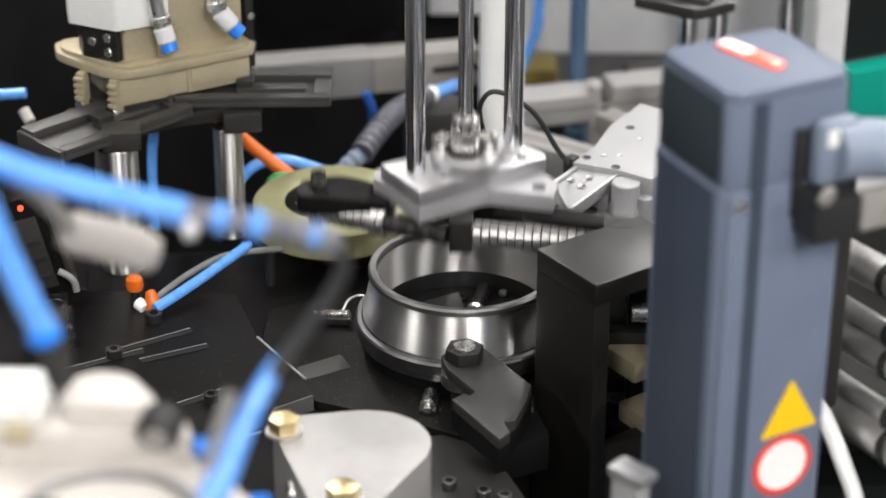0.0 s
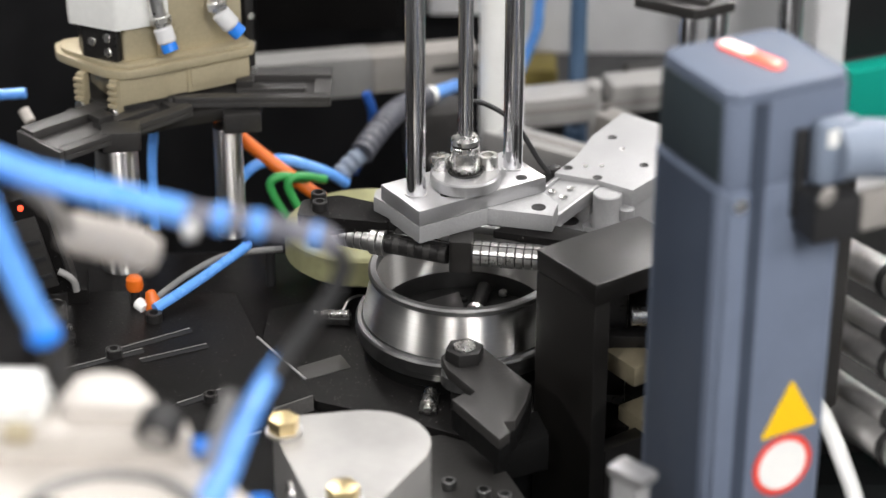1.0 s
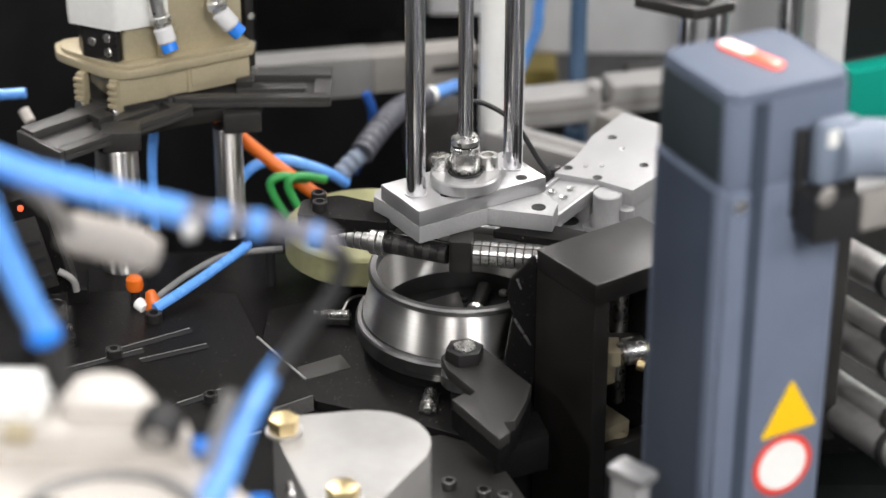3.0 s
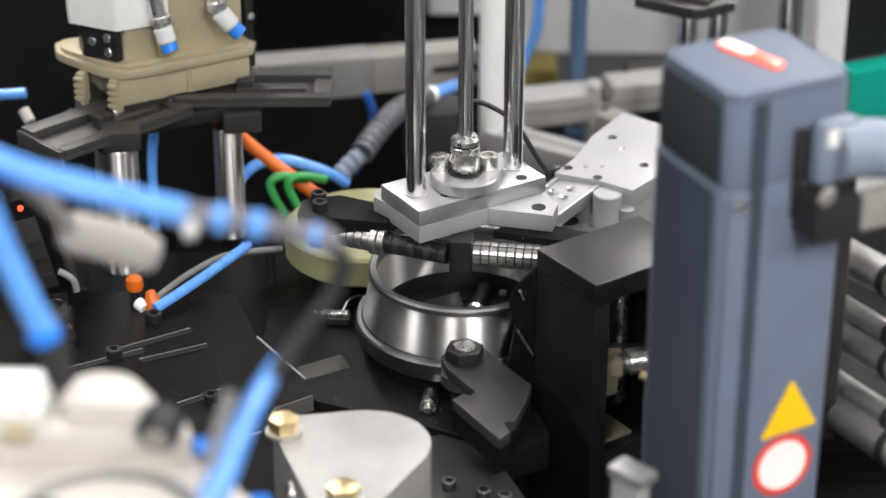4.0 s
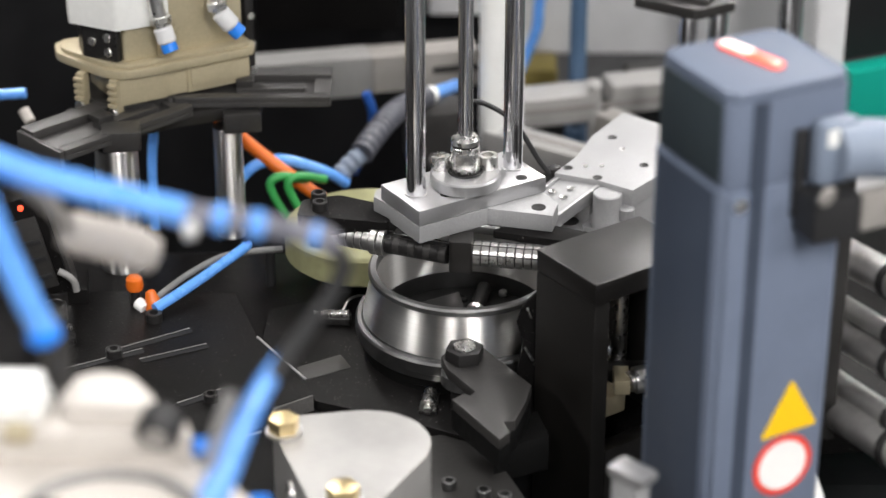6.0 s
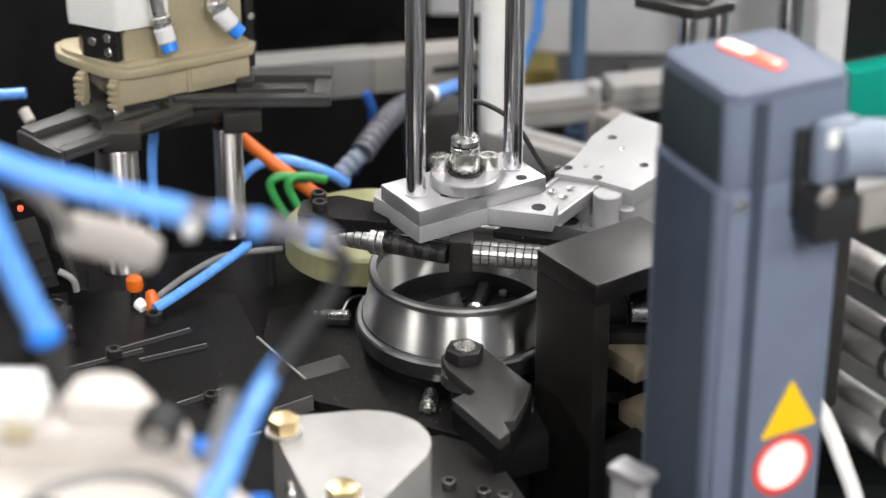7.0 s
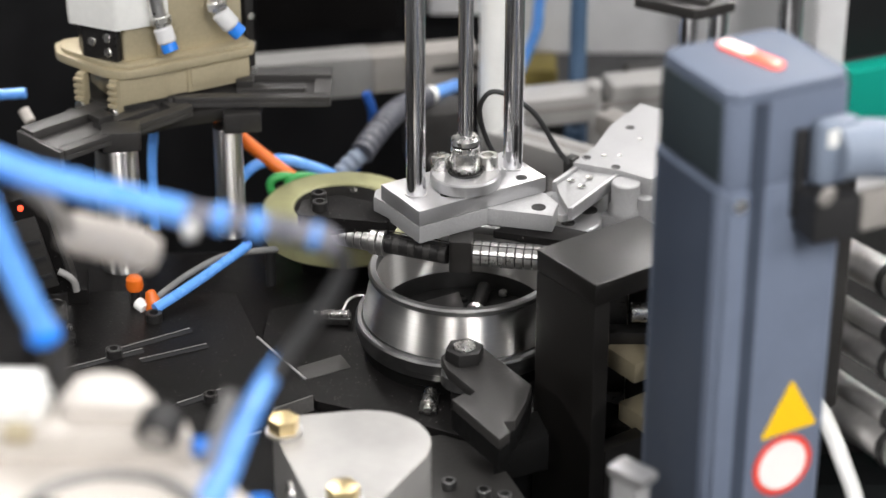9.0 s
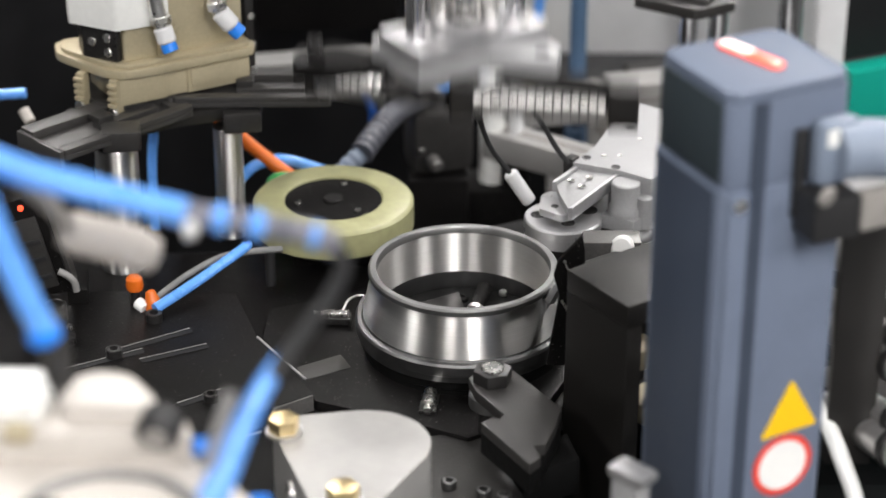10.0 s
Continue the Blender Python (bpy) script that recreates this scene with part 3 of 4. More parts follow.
def probe():
    """The tool that works down along the ring inside the bracket."""
    t = thing("cutting_tool", 30, -66, 40, 0, "black tool holder with a steel blade and brass fitting", "tool")
    outline = [(5.3, 58), (-6.6, 43.9), (-8.8, 35.9), (-5.5, 24), (-11.6, -16.6), (5.8, -16.6), (7.5, 20), (6.8, 50)]
    part("blade", moved(prism(outline, -1.6, 1.6), Matrix.Rotation(radians(90), 4, "X")), BLACK, t, "black angled blade with bright rods along its edges", bevel=0.3)
    # thin bright rods trace the blade's edges
    part("blade_edge", rod((-4.6, -2.2, 22), (4.0, -2.2, 6.6), 0.7, 10), BARE, t, smooth=True)
    part("insert", rod((-4.2, 33, 12), (-9.0, 33, 2.5), 3.2, 6), ALU, t, "bright steel feeler that dips into the ring")
    part("feeler_arm", box(-5, 5, 1.7, 36, 13, 19), OXIDE, t, bevel=0.6)
    part("stylus", rod((-9.0, 33, 2.5), (-12.5, 33, -4.5), 1.5, 14), ALU, t, smooth=True)
    part("carriage", box(8, 38, 27, 42, 20, 40), GREY_METAL, t, bevel=1.2)
    part("carriage_link", box(10, 30, 18, 30, 10, 24), OXIDE, t, bevel=0.6)
    part("end_cap", rod((29, 31, 36), (27.5, 25, 38), 6.2, 28, edge=1.4), WHITE, t, smooth=True)
    part("upper_blade_edge", rod((-3.6, -2.2, 45), (-1.4, -2.2, 38.8), 0.7, 10), BARE, t, smooth=True)
    part("holder", box(9, 30, 4, 20, -30, 34), OXIDE, t, bevel=0.8)
    part("crossbar", box(20, 60, -8, 2, 4, 12), OXIDE, t, bevel=0.8)
    part("clamp_block", box(40, 48, -28, -12, 9, 17), TAN, t, bevel=0.6)
    part("fitting", rod((50, -22, 14), (60, -20, 15), 7.0, 28), NICKEL, t, smooth=True)
    part("fitting_collar", rod((47.5, -23, 13.6), (50, -22, 14), 5.4, 24), BARE, t, smooth=True)
    part("fitting_nut", rod((60, -20, 15), (64, -20, 14), 5.0, 6), BRASS, t)
    part("fitting_elbow", rod((56, -27, 10), (60, -28, 9), 2.8, 16), BRASS, t, smooth=True)
    part("lower_link", rod((43, -22, -32), (66, -18, -48), 3.4, 8), TAN, t)
    for x, z in ((28, 0), (36, -33)):
        part("guide_block", moved(box(-6, 18, -8, 10, -5.5, 5.5), Matrix.Translation((x, -10, z)) @ Matrix.Rotation(radians(-55), 4, "Z")), TAN, t, bevel=0.8)
    part("guide_bush", rod((30, -16, 29), (38, -16, 29), 5.4, 24), BARE, t, smooth=True)
    return t


def tool_guides():
    t = thing("guide_column", 80, -48, -88, -55, "bare steel guide column behind the bracket opening", "column")
    part("column", cyl(5, 0, 160, 28), BARE, t, smooth=True)
    part("back_plate", box(-14, -8, -24, 26, 0, 158), BLACK_SOFT, t, bevel=0.5)


def press_frame():
    t = thing("press_yoke", 0, 0, 0, 0, "aluminium yoke that guides the press rods overhead", "yoke")
    part("guide_plate", prism(rounded([(-50, -34), (50, -34), (50, 40), (36, 372), (8, 372), (-50, 40)], 6), 372, 392), ALU_CAST, t, bevel=1)
    for x, y, r in ((-25, -16, 8), (27, 17, 8), (0.8, -4, 12)):
        part("bush", lathe([(4, 366), (r, 366), (r, 398), (4, 398)], 32, None, Matrix.Translation((x, y, 0)), True), BARE, t, smooth=True)


# ---------------------------------------------------------------- part nest and gripper behind
def grooved_pad(parent, m):
    """A black support pad with two milled grooves and a loose island between them."""
    base = part("pad", moved(prism(rounded([(0, 0), (92, 0), (92, 42), (0, 42)], 3), 0, 3), m), PAD, parent, bevel=0.4)
    part("front_bar", moved(prism(rounded([(0, 0), (92, 0), (92, 7), (0, 7)], 2.5), 3.05, 6.5), m), PAD, base, bevel=0.5)
    part("island", moved(prism(rounded([(36, 14), (77, 14), (77, 23), (36, 23)], 1), 3.05, 6.0), m), PAD, base, bevel=0.4)
    part("back_bar", moved(prism(rounded([(0, 30), (92, 30), (92, 42), (0, 42)], 1), 3.05, 8), m), PAD, base, bevel=0.5)
    part("end_block", moved(prism(rounded([(82, 7.1), (92, 7.1), (92, 29.9), (82, 29.9)], 1), 3.05, 5.6), m), PAD, base, bevel=0.4)
    part("end_plate", moved(box(-3, -0.1, 0, 42, -4.5, 6.4), m), PAD, base, bevel=0.6)
    part("stop_block", moved(prism([(36, 16), (46, 16), (46, 27), (36, 27)], 6.1, 10.0), m), GREY_DARK, base, bevel=0.5)
    return base


def part_nest():
    t = thing("part_nest", 0, 0, 0, 0, "dark grey grooved nest pads carried on steel posts", "nest")
    for x, y, top, r in ((-138, 146, 61, 8.6), (-198, 104, 68, 12.5)):
        part("post", cyl(r, -10, top, 40, None, Matrix.Translation((x, y, 0)), 0.5), STEEL, t, smooth=True)
        part("post_head", moved(box(-11, 11, -9, 9, 0, 12), Matrix.Translation((x + (9 if r < 10 else 4), y - 2, top)) @ Matrix.Rotation(radians(8), 4, "Z")), GREY_DARK, t, bevel=1.0)
    grooved_pad(t, Matrix.Translation((-168.5, 140, 75)) @ Matrix.Rotation(radians(1), 4, "Z"))
    grooved_pad(t, Matrix.Translation((-217, 77, 73)) @ Matrix.Rotation(radians(44), 4, "Z") @ Matrix.Translation((-8, -2, 0)))
    part("bridge", prism(rounded([(-214, 100), (-170, 130), (-118, 150), (-118, 168), (-160, 172), (-232, 140)], 4), 66, 74.5), BLACK_SOFT, t, bevel=0.6)
    for x, y, z in ((-206, 118, 74.5),):
        socket_screw(t, x, y, z, 4.2, 5)
    return t


def gripper():
    t = thing("parallel_gripper", -198, 124.6, 82, 29, "champagne anodised pneumatic gripper with a grey valve block", "gripper")
    part("jaw_body", prism([(0, 0), (31, 0), (31, 1.6), (44, 1.6), (44, 0), (83, 0), (84, 42), (0, 44), (1.5, 8)], 0, 17.2), TAN, t, bevel=0.8)
    part("jaw_lip", prism([(46, -1.2), (83, -1.2), (83, 0.8), (46, 0.8)], 4, 15), TAN, t, bevel=0.5)
    part("cover_flange", prism(rounded([(-7, 8), (3, -3), (16, -4.2), (85, -4.2), (89, 4), (88, 44), (-15, 60), (-20, 44)], 5), 17.4, 22.6), TAN, t, bevel=0.9)
    part("flange_step", prism(rounded([(-4, 9), (4, -1), (16, -2.6), (84, -2.6), (86, 42), (-13, 55), (-17, 42)], 4), 22.7, 25.5), TAN, t, bevel=0.8)
    part("upper_body", prism(rounded([(7, 3), (82, 4), (82, 40), (7, 42)], 3), 25.6, 66), TAN, t, bevel=1.0)
    part("upper_rib", prism([(28, 0.5), (33, 0.5), (34, 3.2), (27, 3.2)], 25.6, 64), TAN, t, bevel=0.5)
    side = part("end_block", prism(rounded([(-10, 24), (3, 4), (6.8, 6), (6.8, 42), (-6, 42)], 1.5), 25.6, 46), OXIDE, t, "black end block with steel screws", bevel=0.6)
    d = Vector((-13, 20, 0)).normalized()
    n = Vector((-20, -13, 0)).normalized()
    for k, z in ((6, 31), (6, 40), (17, 36)):
        p = Vector((3, 4, z)) + d * k
        part("side_screw", rod(p - n, p + n * 1.2, 2.7, 18), NICKEL, side, smooth=True)
    part("valve_block", prism(rounded([(-17, 26), (2, 0), (34, -2), (34, 44), (-10, 48)], 2), 46.2, 84), WHITE, t, "pale grey valve block", bevel=0.8)
    part("valve_block", prism(rounded([(46, 8), (88, 6), (88, 44), (46, 46)], 2), 66.2, 90), OXIDE, t, bevel=0.8)
    for k in (1.5, 25):
        p = Vector((0, 0, 0)) + d * k
        rack = part("rack", moved(box(-2.6, 2.6, -2, 4, -4, 17), Matrix.Translation(p) @ Matrix.Rotation(radians(-57), 4, "Z")), TAN, t, bevel=0.5)
        for i in range(4):
            part("rack_tooth", moved(box(-3.1, 3.1, -4, -1.6, 12.5 - i * 4, 14.8 - i * 4), Matrix.Translation(p) @ Matrix.Rotation(radians(-57), 4, "Z")), TAN, rack, bevel=0.5)
        q = p + Vector((0, 0, -2.5)) + n * 2
        part("finger_screw", rod(q, q + n * 2.2, 3.0, 16), NICKEL, rack, smooth=True)
    part("finger_bed", prism([(-14, 26), (0, 4), (40, 3), (40, 40), (-8, 44)], -6, -0.2), GREY_DARK, t, bevel=0.6)
    for x, zt, bend in ((26, 39, 0), (62, 39, 1)):
        e = Vector((x + 2.5 + 4 * bend, -11 - bend, zt - 1 + 3 * bend))
        f = part("push_fitting", tube([(x - 2, -3, zt + 60), (x - 2, -4, zt + 34), (x - 1, -6, zt + 18), tuple(e + Vector((-1.5 - 4 * bend, 2, 6)))], 4.4, 16, 6), NICKEL, t, "bright push-in fitting with a blue release ring", smooth=True)
        part("fitting_elbow", rod(e + Vector((-2 - 5 * bend, 3, 10)), e, 5.6, 18, edge=1.5), PANEL, f, smooth=True)
        part("fitting_nut", rod(e + Vector((-2.5 - 5.5 * bend, 3.5, 16)), e + Vector((-2.2 - 5.2 * bend, 3.2, 11)), 6.2, 6), NICKEL, f)
        part("release_ring", rod(e, e + Vector((0.8 + 3 * bend, -2, -4.5)), 4.7, 20), BLUE_FIT, f, smooth=True)
    part("side_rail", box(84.5, 90, 6, 30, 2, 60), OXIDE, t, bevel=0.8)
    for z in (4, 20, 38):
        part("rail_screw", rod((88, 5.6, z), (88, 4.4, z), 2.2, 14), NICKEL, t, smooth=True)
    return t


# ---------------------------------------------------------------- things nearer than the ring
def cam_plate():
    t = thing("cam_plate", -48, -200, 56, 0, "brushed aluminium cam plate held by yellow zinc bolts", "cam plate")
    outline = [(-42.5, 18), (-37, 27), (0, 33), (14, 31), (26, 22), (32, 10), (31, -6), (24, -18), (5, -54), (-4, -66), (-12, -66), (-19, -52)]
    part("plate_top", prism(rounded(outline, 9, 6), -62.4, 0), ALU_MATT, t, bevel=0.8)
    hex_bolt(t, -36, 13, 1.2, 7.4, 6.5, BRASS, ALU)
    hex_bolt(t, -6.5, -44, 1.2, 7.4, 6.5, BRASS, ALU, turn=0.1)
    part("eyelet", lathe([(3, -1.5), (6, -1.5), (6, 1.5), (3, 1.5)], 28, None, Matrix.Translation((-31, -17.5, -14)) @ Matrix.Rotation(radians(18), 4, "Z") @ Matrix.Rotation(radians(90), 4, "Y"), True), NICKEL, t, smooth=True)
    return t


def servo_motor():
    t = thing("servo_motor", 111.5, -247, 0, 26, "slate blue servo motor standing upright on its flange", "motor")
    def octo(h, c):
        return [(-h + c, -h), (h - c, -h), (h, -h + c), (h, h - c), (h - c, h), (-h + c, h), (-h, h - c), (-h, -h + c)]
    wide = Matrix.Translation((1.3, 0, 0)) @ Matrix.Diagonal((1.05, 1, 1, 1))
    part("lower_body", moved(prism(octo(27.6, 3.0), 20, 224), wide), MOTOR, t, bevel=1.4)
    part("upper_body", moved(prism(octo(26.9, 3.0), 224.2, 261), wide), MOTOR, t, bevel=2.0)
    part("end_cap", moved(prism(octo(26.8, 4.5), 261.1, 265), wide), MOTOR, t, bevel=1.2)
    # dark strip laid on the front in place of the shaded groove
    part("front_groove", box(-16.2, -9.8, -28.2, -26.6, 22, 260), MOTOR_SHADED, t)
    part("front_rib", prism([(-26, -29.0), (-16.5, -29.0), (-16.5, -27.2), (-26, -27.2)], 22, 222), MOTOR, t, bevel=0.7)
    # thin dark sheets added over the left side in place of its shade
    part("shaded_side", box(-28.3, -27.4, -20, 22, 22, 222), MOTOR_SHADED, t, "thin sheet darkened for the shade on the left side", bevel=0.4)
    part("shaded_side", box(-27.6, -26.4, -22, 23, 226, 260), MOTOR_SIDE_SHADED, t, "thin sheet darkened for the shade on the left side", bevel=0.4)
    part("cap_screw", rod((-21, -29.6, 218), (-21, -26, 218), 3.0, 16), NICKEL, t, smooth=True)
    part("status_strip", moved(prism(rounded([(-16.5, -3.4), (16.5, -3.4), (16.5, 3.4), (-16.5, 3.4)], 3), 265.1, 266.6), Matrix.Translation((1.5, 4, 0)) @ Matrix.Rotation(radians(-76), 4, "Z")), ORANGE_RED, t, "red translucent strip", bevel=0.4)
    # pale pink emissive patch over one half of the red strip
    part("pale_strip_half", moved(prism(rounded([(-15.8, -3.0), (0, -3.0), (0, 3.0), (-15.8, 3.0)], 2.4), 266.7, 267.1), Matrix.Translation((1.5, 4, 0)) @ Matrix.Rotation(radians(-76), 4, "Z")), PALE_EMITTER, t, "pale pink emissive patch on the red strip")
    part("mounting_flange", box(-34, 34, -34, 34, -10, 19.8), ALU_CAST, t, bevel=1.0)
    # plugs with their leads
    # raised black strip in place of the shaded recess beside the plug
    part("plug_recess_shade", box(3, 8, -30.5, -27.4, 208, 246), RUBBER, t, bevel=0.8)
    socket = part("plug_socket", box(9, 29, -37, -27.4, 222, 250), LEAD, t, "pale blue grey plug socket", bevel=5)
    # white patch painted on the socket for its highlight
    part("socket_highlight", box(12, 22, -37.6, -37.05, 240, 247), WHITE, socket)
    plug = part("plug", prism([(4, -44), (25, -46), (26, -28), (4, -28)], 202, 221), RUBBER, t, "black angled plug", bevel=2.5)
    part("plug_nut", rod((7, -44, 224), (8, -47, 223), 4.6, 16, edge=1), GREY_WARM, plug, smooth=True)
    part("lead", tube([(17, -34, 236), (34, -36, 235), (60, -50, 233), (110, -76, 229)], 12.0, 20, 8), LEAD, t, smooth=True)
    part("lead_guard", box(25, 90, -46, -40, 204, 221), GREY_WARM, t, bevel=2)
    # signs
    tri = [(-14, -12.5), (14, -11), (0, 13.5)]
    m = Matrix.Translation((11.0, -27.75, 117.5)) @ Matrix.Rotation(radians(90), 4, "X")
    sign = part("hot_sign", moved(prism(rounded(tri, 2), 0, 0.3), m), YELLOW, t, "yellow triangular warning sign")
    m2 = Matrix.Translation((9.2, -27.75, 90)) @ Matrix.Rotation(radians(90), 4, "X")
    part("ban_sign", cyl(14.6, 0, 0.3, 40, None, m2), RED, t, "round white warning sign with a red rim", smooth=True)
    part("ban_sign_face", cyl(11.8, 0.31, 0.5, 36, None, m2), WHITE, t, smooth=True)
    return t


def front_gripper():
    t = thing("front_gripper", -130, -412, 206, 0, "cream grey pneumatic gripper close to the camera", "gripper")
    part("top_cap", prism(rounded([(-13, 1), (23, -1), (16, 12), (9, 22), (-3, 24), (-11, 18)], 6), -8, 0), CREAM, t, bevel=2.5)
    part("raised_body", prism(rounded([(-46, -4), (24, -5), (34, -8), (30, 6), (12, 22), (-14, 25), (-46, 20)], 6), -20, -8.2), CREAM, t, bevel=2.5)
    part("far_cap", prism(rounded([(-60, 2), (-20, 0), (-17, 8), (-18, 24), (-60, 26)], 5), -8, 1), WHITE, t, bevel=2.5)
    part("base_body", prism(rounded([(-70, -70), (66, -70), (60, -34), (42, -8), (30, 4), (-70, 10)], 8), -50, -20.2), CREAM, t, bevel=3)
    part("seal_ring", lathe([(29, -20), (33, -20), (33, -18.6), (29, -18.6)], 64, None, Matrix.Translation((8, -44, 0)), True), BEAM_DIM, t, smooth=True)
    part("dark_bore", lathe([(0, -19.9), (12, -19.9), (12, -18.4), (10, -18.2), (9, -19.8)], 40, None, Matrix.Translation((-14, -42, 0))), RUBBER, t, smooth=True)
    part("knob", rod((24, 0, -3.5), (21.5, -11, -6.5), 7.4, 32, edge=1.5), RUBBER, t, smooth=True)
    part("knob_face", rod((21.5, -11, -6.5), (21.3, -12, -6.7), 4.6, 28), GREY_WARM, t, smooth=True)
    part("stem", rod((-13, 14, -6), (-13, 20, 26), 3.2, 20), GREY_DARK, t, smooth=True)
    part("pin", rod((-26, -4, -6), (-26, -8, -9), 5, 24), TAN, t, smooth=True)
    part("hose_stub", rod((36.5, 0, -13), (36, -3, -18), 3.2, 24), BLUE_FIT, t, smooth=True)
    part("hose_stub", rod((56, -20, -26), (58, -30, -32), 5.0, 24), BLUE_FIT, t, smooth=True)
    part("support_column", box(-60, 20, -56, 0, -216, -50.2), GREY_DARK, t, bevel=1)
    return t


def front_hoses():
    t = thing("air_hose", 0, 0, 0, 0, "thick blue air hose with a black ringed end piece", "hose", "foreground hoses")
    path = [(-190, -420, 322), (-151, -428, 305), (-124, -432, 298), (-97, -435, 292), (-92, -435.5, 291)]
    part("blue_hose", tube(path, 4.6, 18, 10), BLUE, t, smooth=True)
    part("grey_sleeve", tube([(-92, -435.5, 291), (-80, -436, 289.3), (-66, -436.6, 286.8), (-50, -437, 283.6), (-45.5, -437.5, 280)], 3.9, 18, 10), SLEEVE, t, "lilac grey sleeve", smooth=True)
    neck = [(-46, -437.5, 280.5), (-42.6, -438, 274), (-45.5, -440, 266), (-52, -443, 257), (-59, -446, 248), (-65, -450, 240)]
    part("black_sleeve", tube(neck, 3.0, 16, 10), RUBBER, t, "black sleeve", smooth=True)
    for p, q, m, r in (((-92.5, -436.2, 287.5), (-88.5, -436.6, 286.8), WHITE, 4.9), ((-84, -436, 290), (-78.5, -436.5, 289), BLUE, 4.9), ((-72.5, -437, 288), (-67, -437.3, 287), BLUE, 4.9), ((-63.5, -437, 286.3), (-59, -437.2, 285.4), CLEAR, 4.6), ((-53.5, -437, 284.3), (-49.5, -437.4, 283.2), BLUE, 4.6)):
        part("ring_band", rod(p, q, r, 24, edge=1.6), m, t, smooth=True)
    part("hose_end", tube([(-63, -446, 244), (-69, -452, 236), (-75, -459, 226), (-80, -466, 216), (-85, -472, 206)], 2.8, 18, 8, r_end=5.4), BLUE, t, smooth=True)
    part("clip", rod((-77, -469, 245), (-85, -476, 222), 2.2, 14), BEAM_DIM, t, smooth=True)
    u = thing("air_hose", 0, 0, 0, 0, "blue air hose ending in a dark fitting", "hose", "foreground hoses")
    part("blue_hose", tube([(-163, -436, 320), (-155.5, -439, 298), (-150.8, -440, 283), (-145.3, -440, 266), (-139.6, -440, 251)], 4.7, 18, 8), BLUE, u, smooth=True)
    part("fitting", rod((-140.2, -440, 252.5), (-138.8, -440.5, 247), 5.6, 20, edge=1.0), BLUE_FIT, u, smooth=True)
    part("stem", rod((-138.8, -440.5, 247), (-136.5, -441, 232), 3.4, 20), GREY_DARK, u, smooth=True)


def sensor_block():
    t = thing("sensor_unit", -228, 46, 0, 8, "black sensor unit with a glowing red indicator", "sensor")
    lean = Matrix.Rotation(radians(-13), 4, "Y")
    part("housing", moved(box(-11, 12, -12, 14, 8, 70), lean), BLACK, t, bevel=2)
    part("cover", moved(box(-8, 6, -14, -12.1, 14, 58), lean), GREY_DARK, t, bevel=0.8)
    for z in (20, 31, 42):
        part("cover_rib", moved(box(-6, 4.5, -15, -14.05, z, z + 3), lean), RUBBER, t, bevel=0.4)
    part("side_rail", moved(box(10.2, 14, -10, 8, 6, 56), lean), GREY_DARK, t, bevel=0.8)
    part("indicator", moved(rod((0, -12, 65), (0, -14, 65), 1.6, 14), lean), LED, t, smooth=True)
    part("foot", box(-12, 18, -10, 16, 0, 9), BLACK, t, bevel=0.8)
    part("clip", tube([(3, -16, 25), (7, -17, 23), (11, -18, 19), (12, -18, 13)], 2.0, 14, 6), BEAM_DIM, t, "bent bare metal clip", smooth=True)
    b = thing("bush", -222, 8, 0, 0, "black hollow turned bush standing on the table", "bush")
    part("sleeve", lathe([(4.4, 4), (4.6, 16.6), (5.4, 17), (6.3, 16.4), (6.3, 0), (4.4, 0)], 32, close=True), OXIDE, b, smooth=True)
    part("set_screw", rod((6, -2, 4), (9, -3, 3.4), 1.8, 12), BARE, b, smooth=True)
    d = thing("lever_handle", 0, 0, 0, 0, "pale cream rounded lever handle on a grey arm", "handle")
    part("grip", tube([(-137.5, -386.5, 259.5), (-124, -387.2, 256.2), (-112, -388.7, 252.8)], 7.4, 22, 8), HANDLE, d, smooth=True)
    for e, o in (((-137.5, -386.5, 259.5), (-124, -387.2, 256.2)), ((-112, -388.7, 252.8), (-124, -387.2, 256.2))):
        part("grip_end", moved(lathe([(0, -5), (5, -4), (7.4, 0), (0, 0.5)], 22), aim(e, o)), HANDLE, d, smooth=True)
    part("arm", tube([(-135.5, -388, 259), (-143, -400, 278), (-156, -416, 300), (-190, -430, 330)], 3.0, 16, 8), GREY_WARM, d, smooth=True)


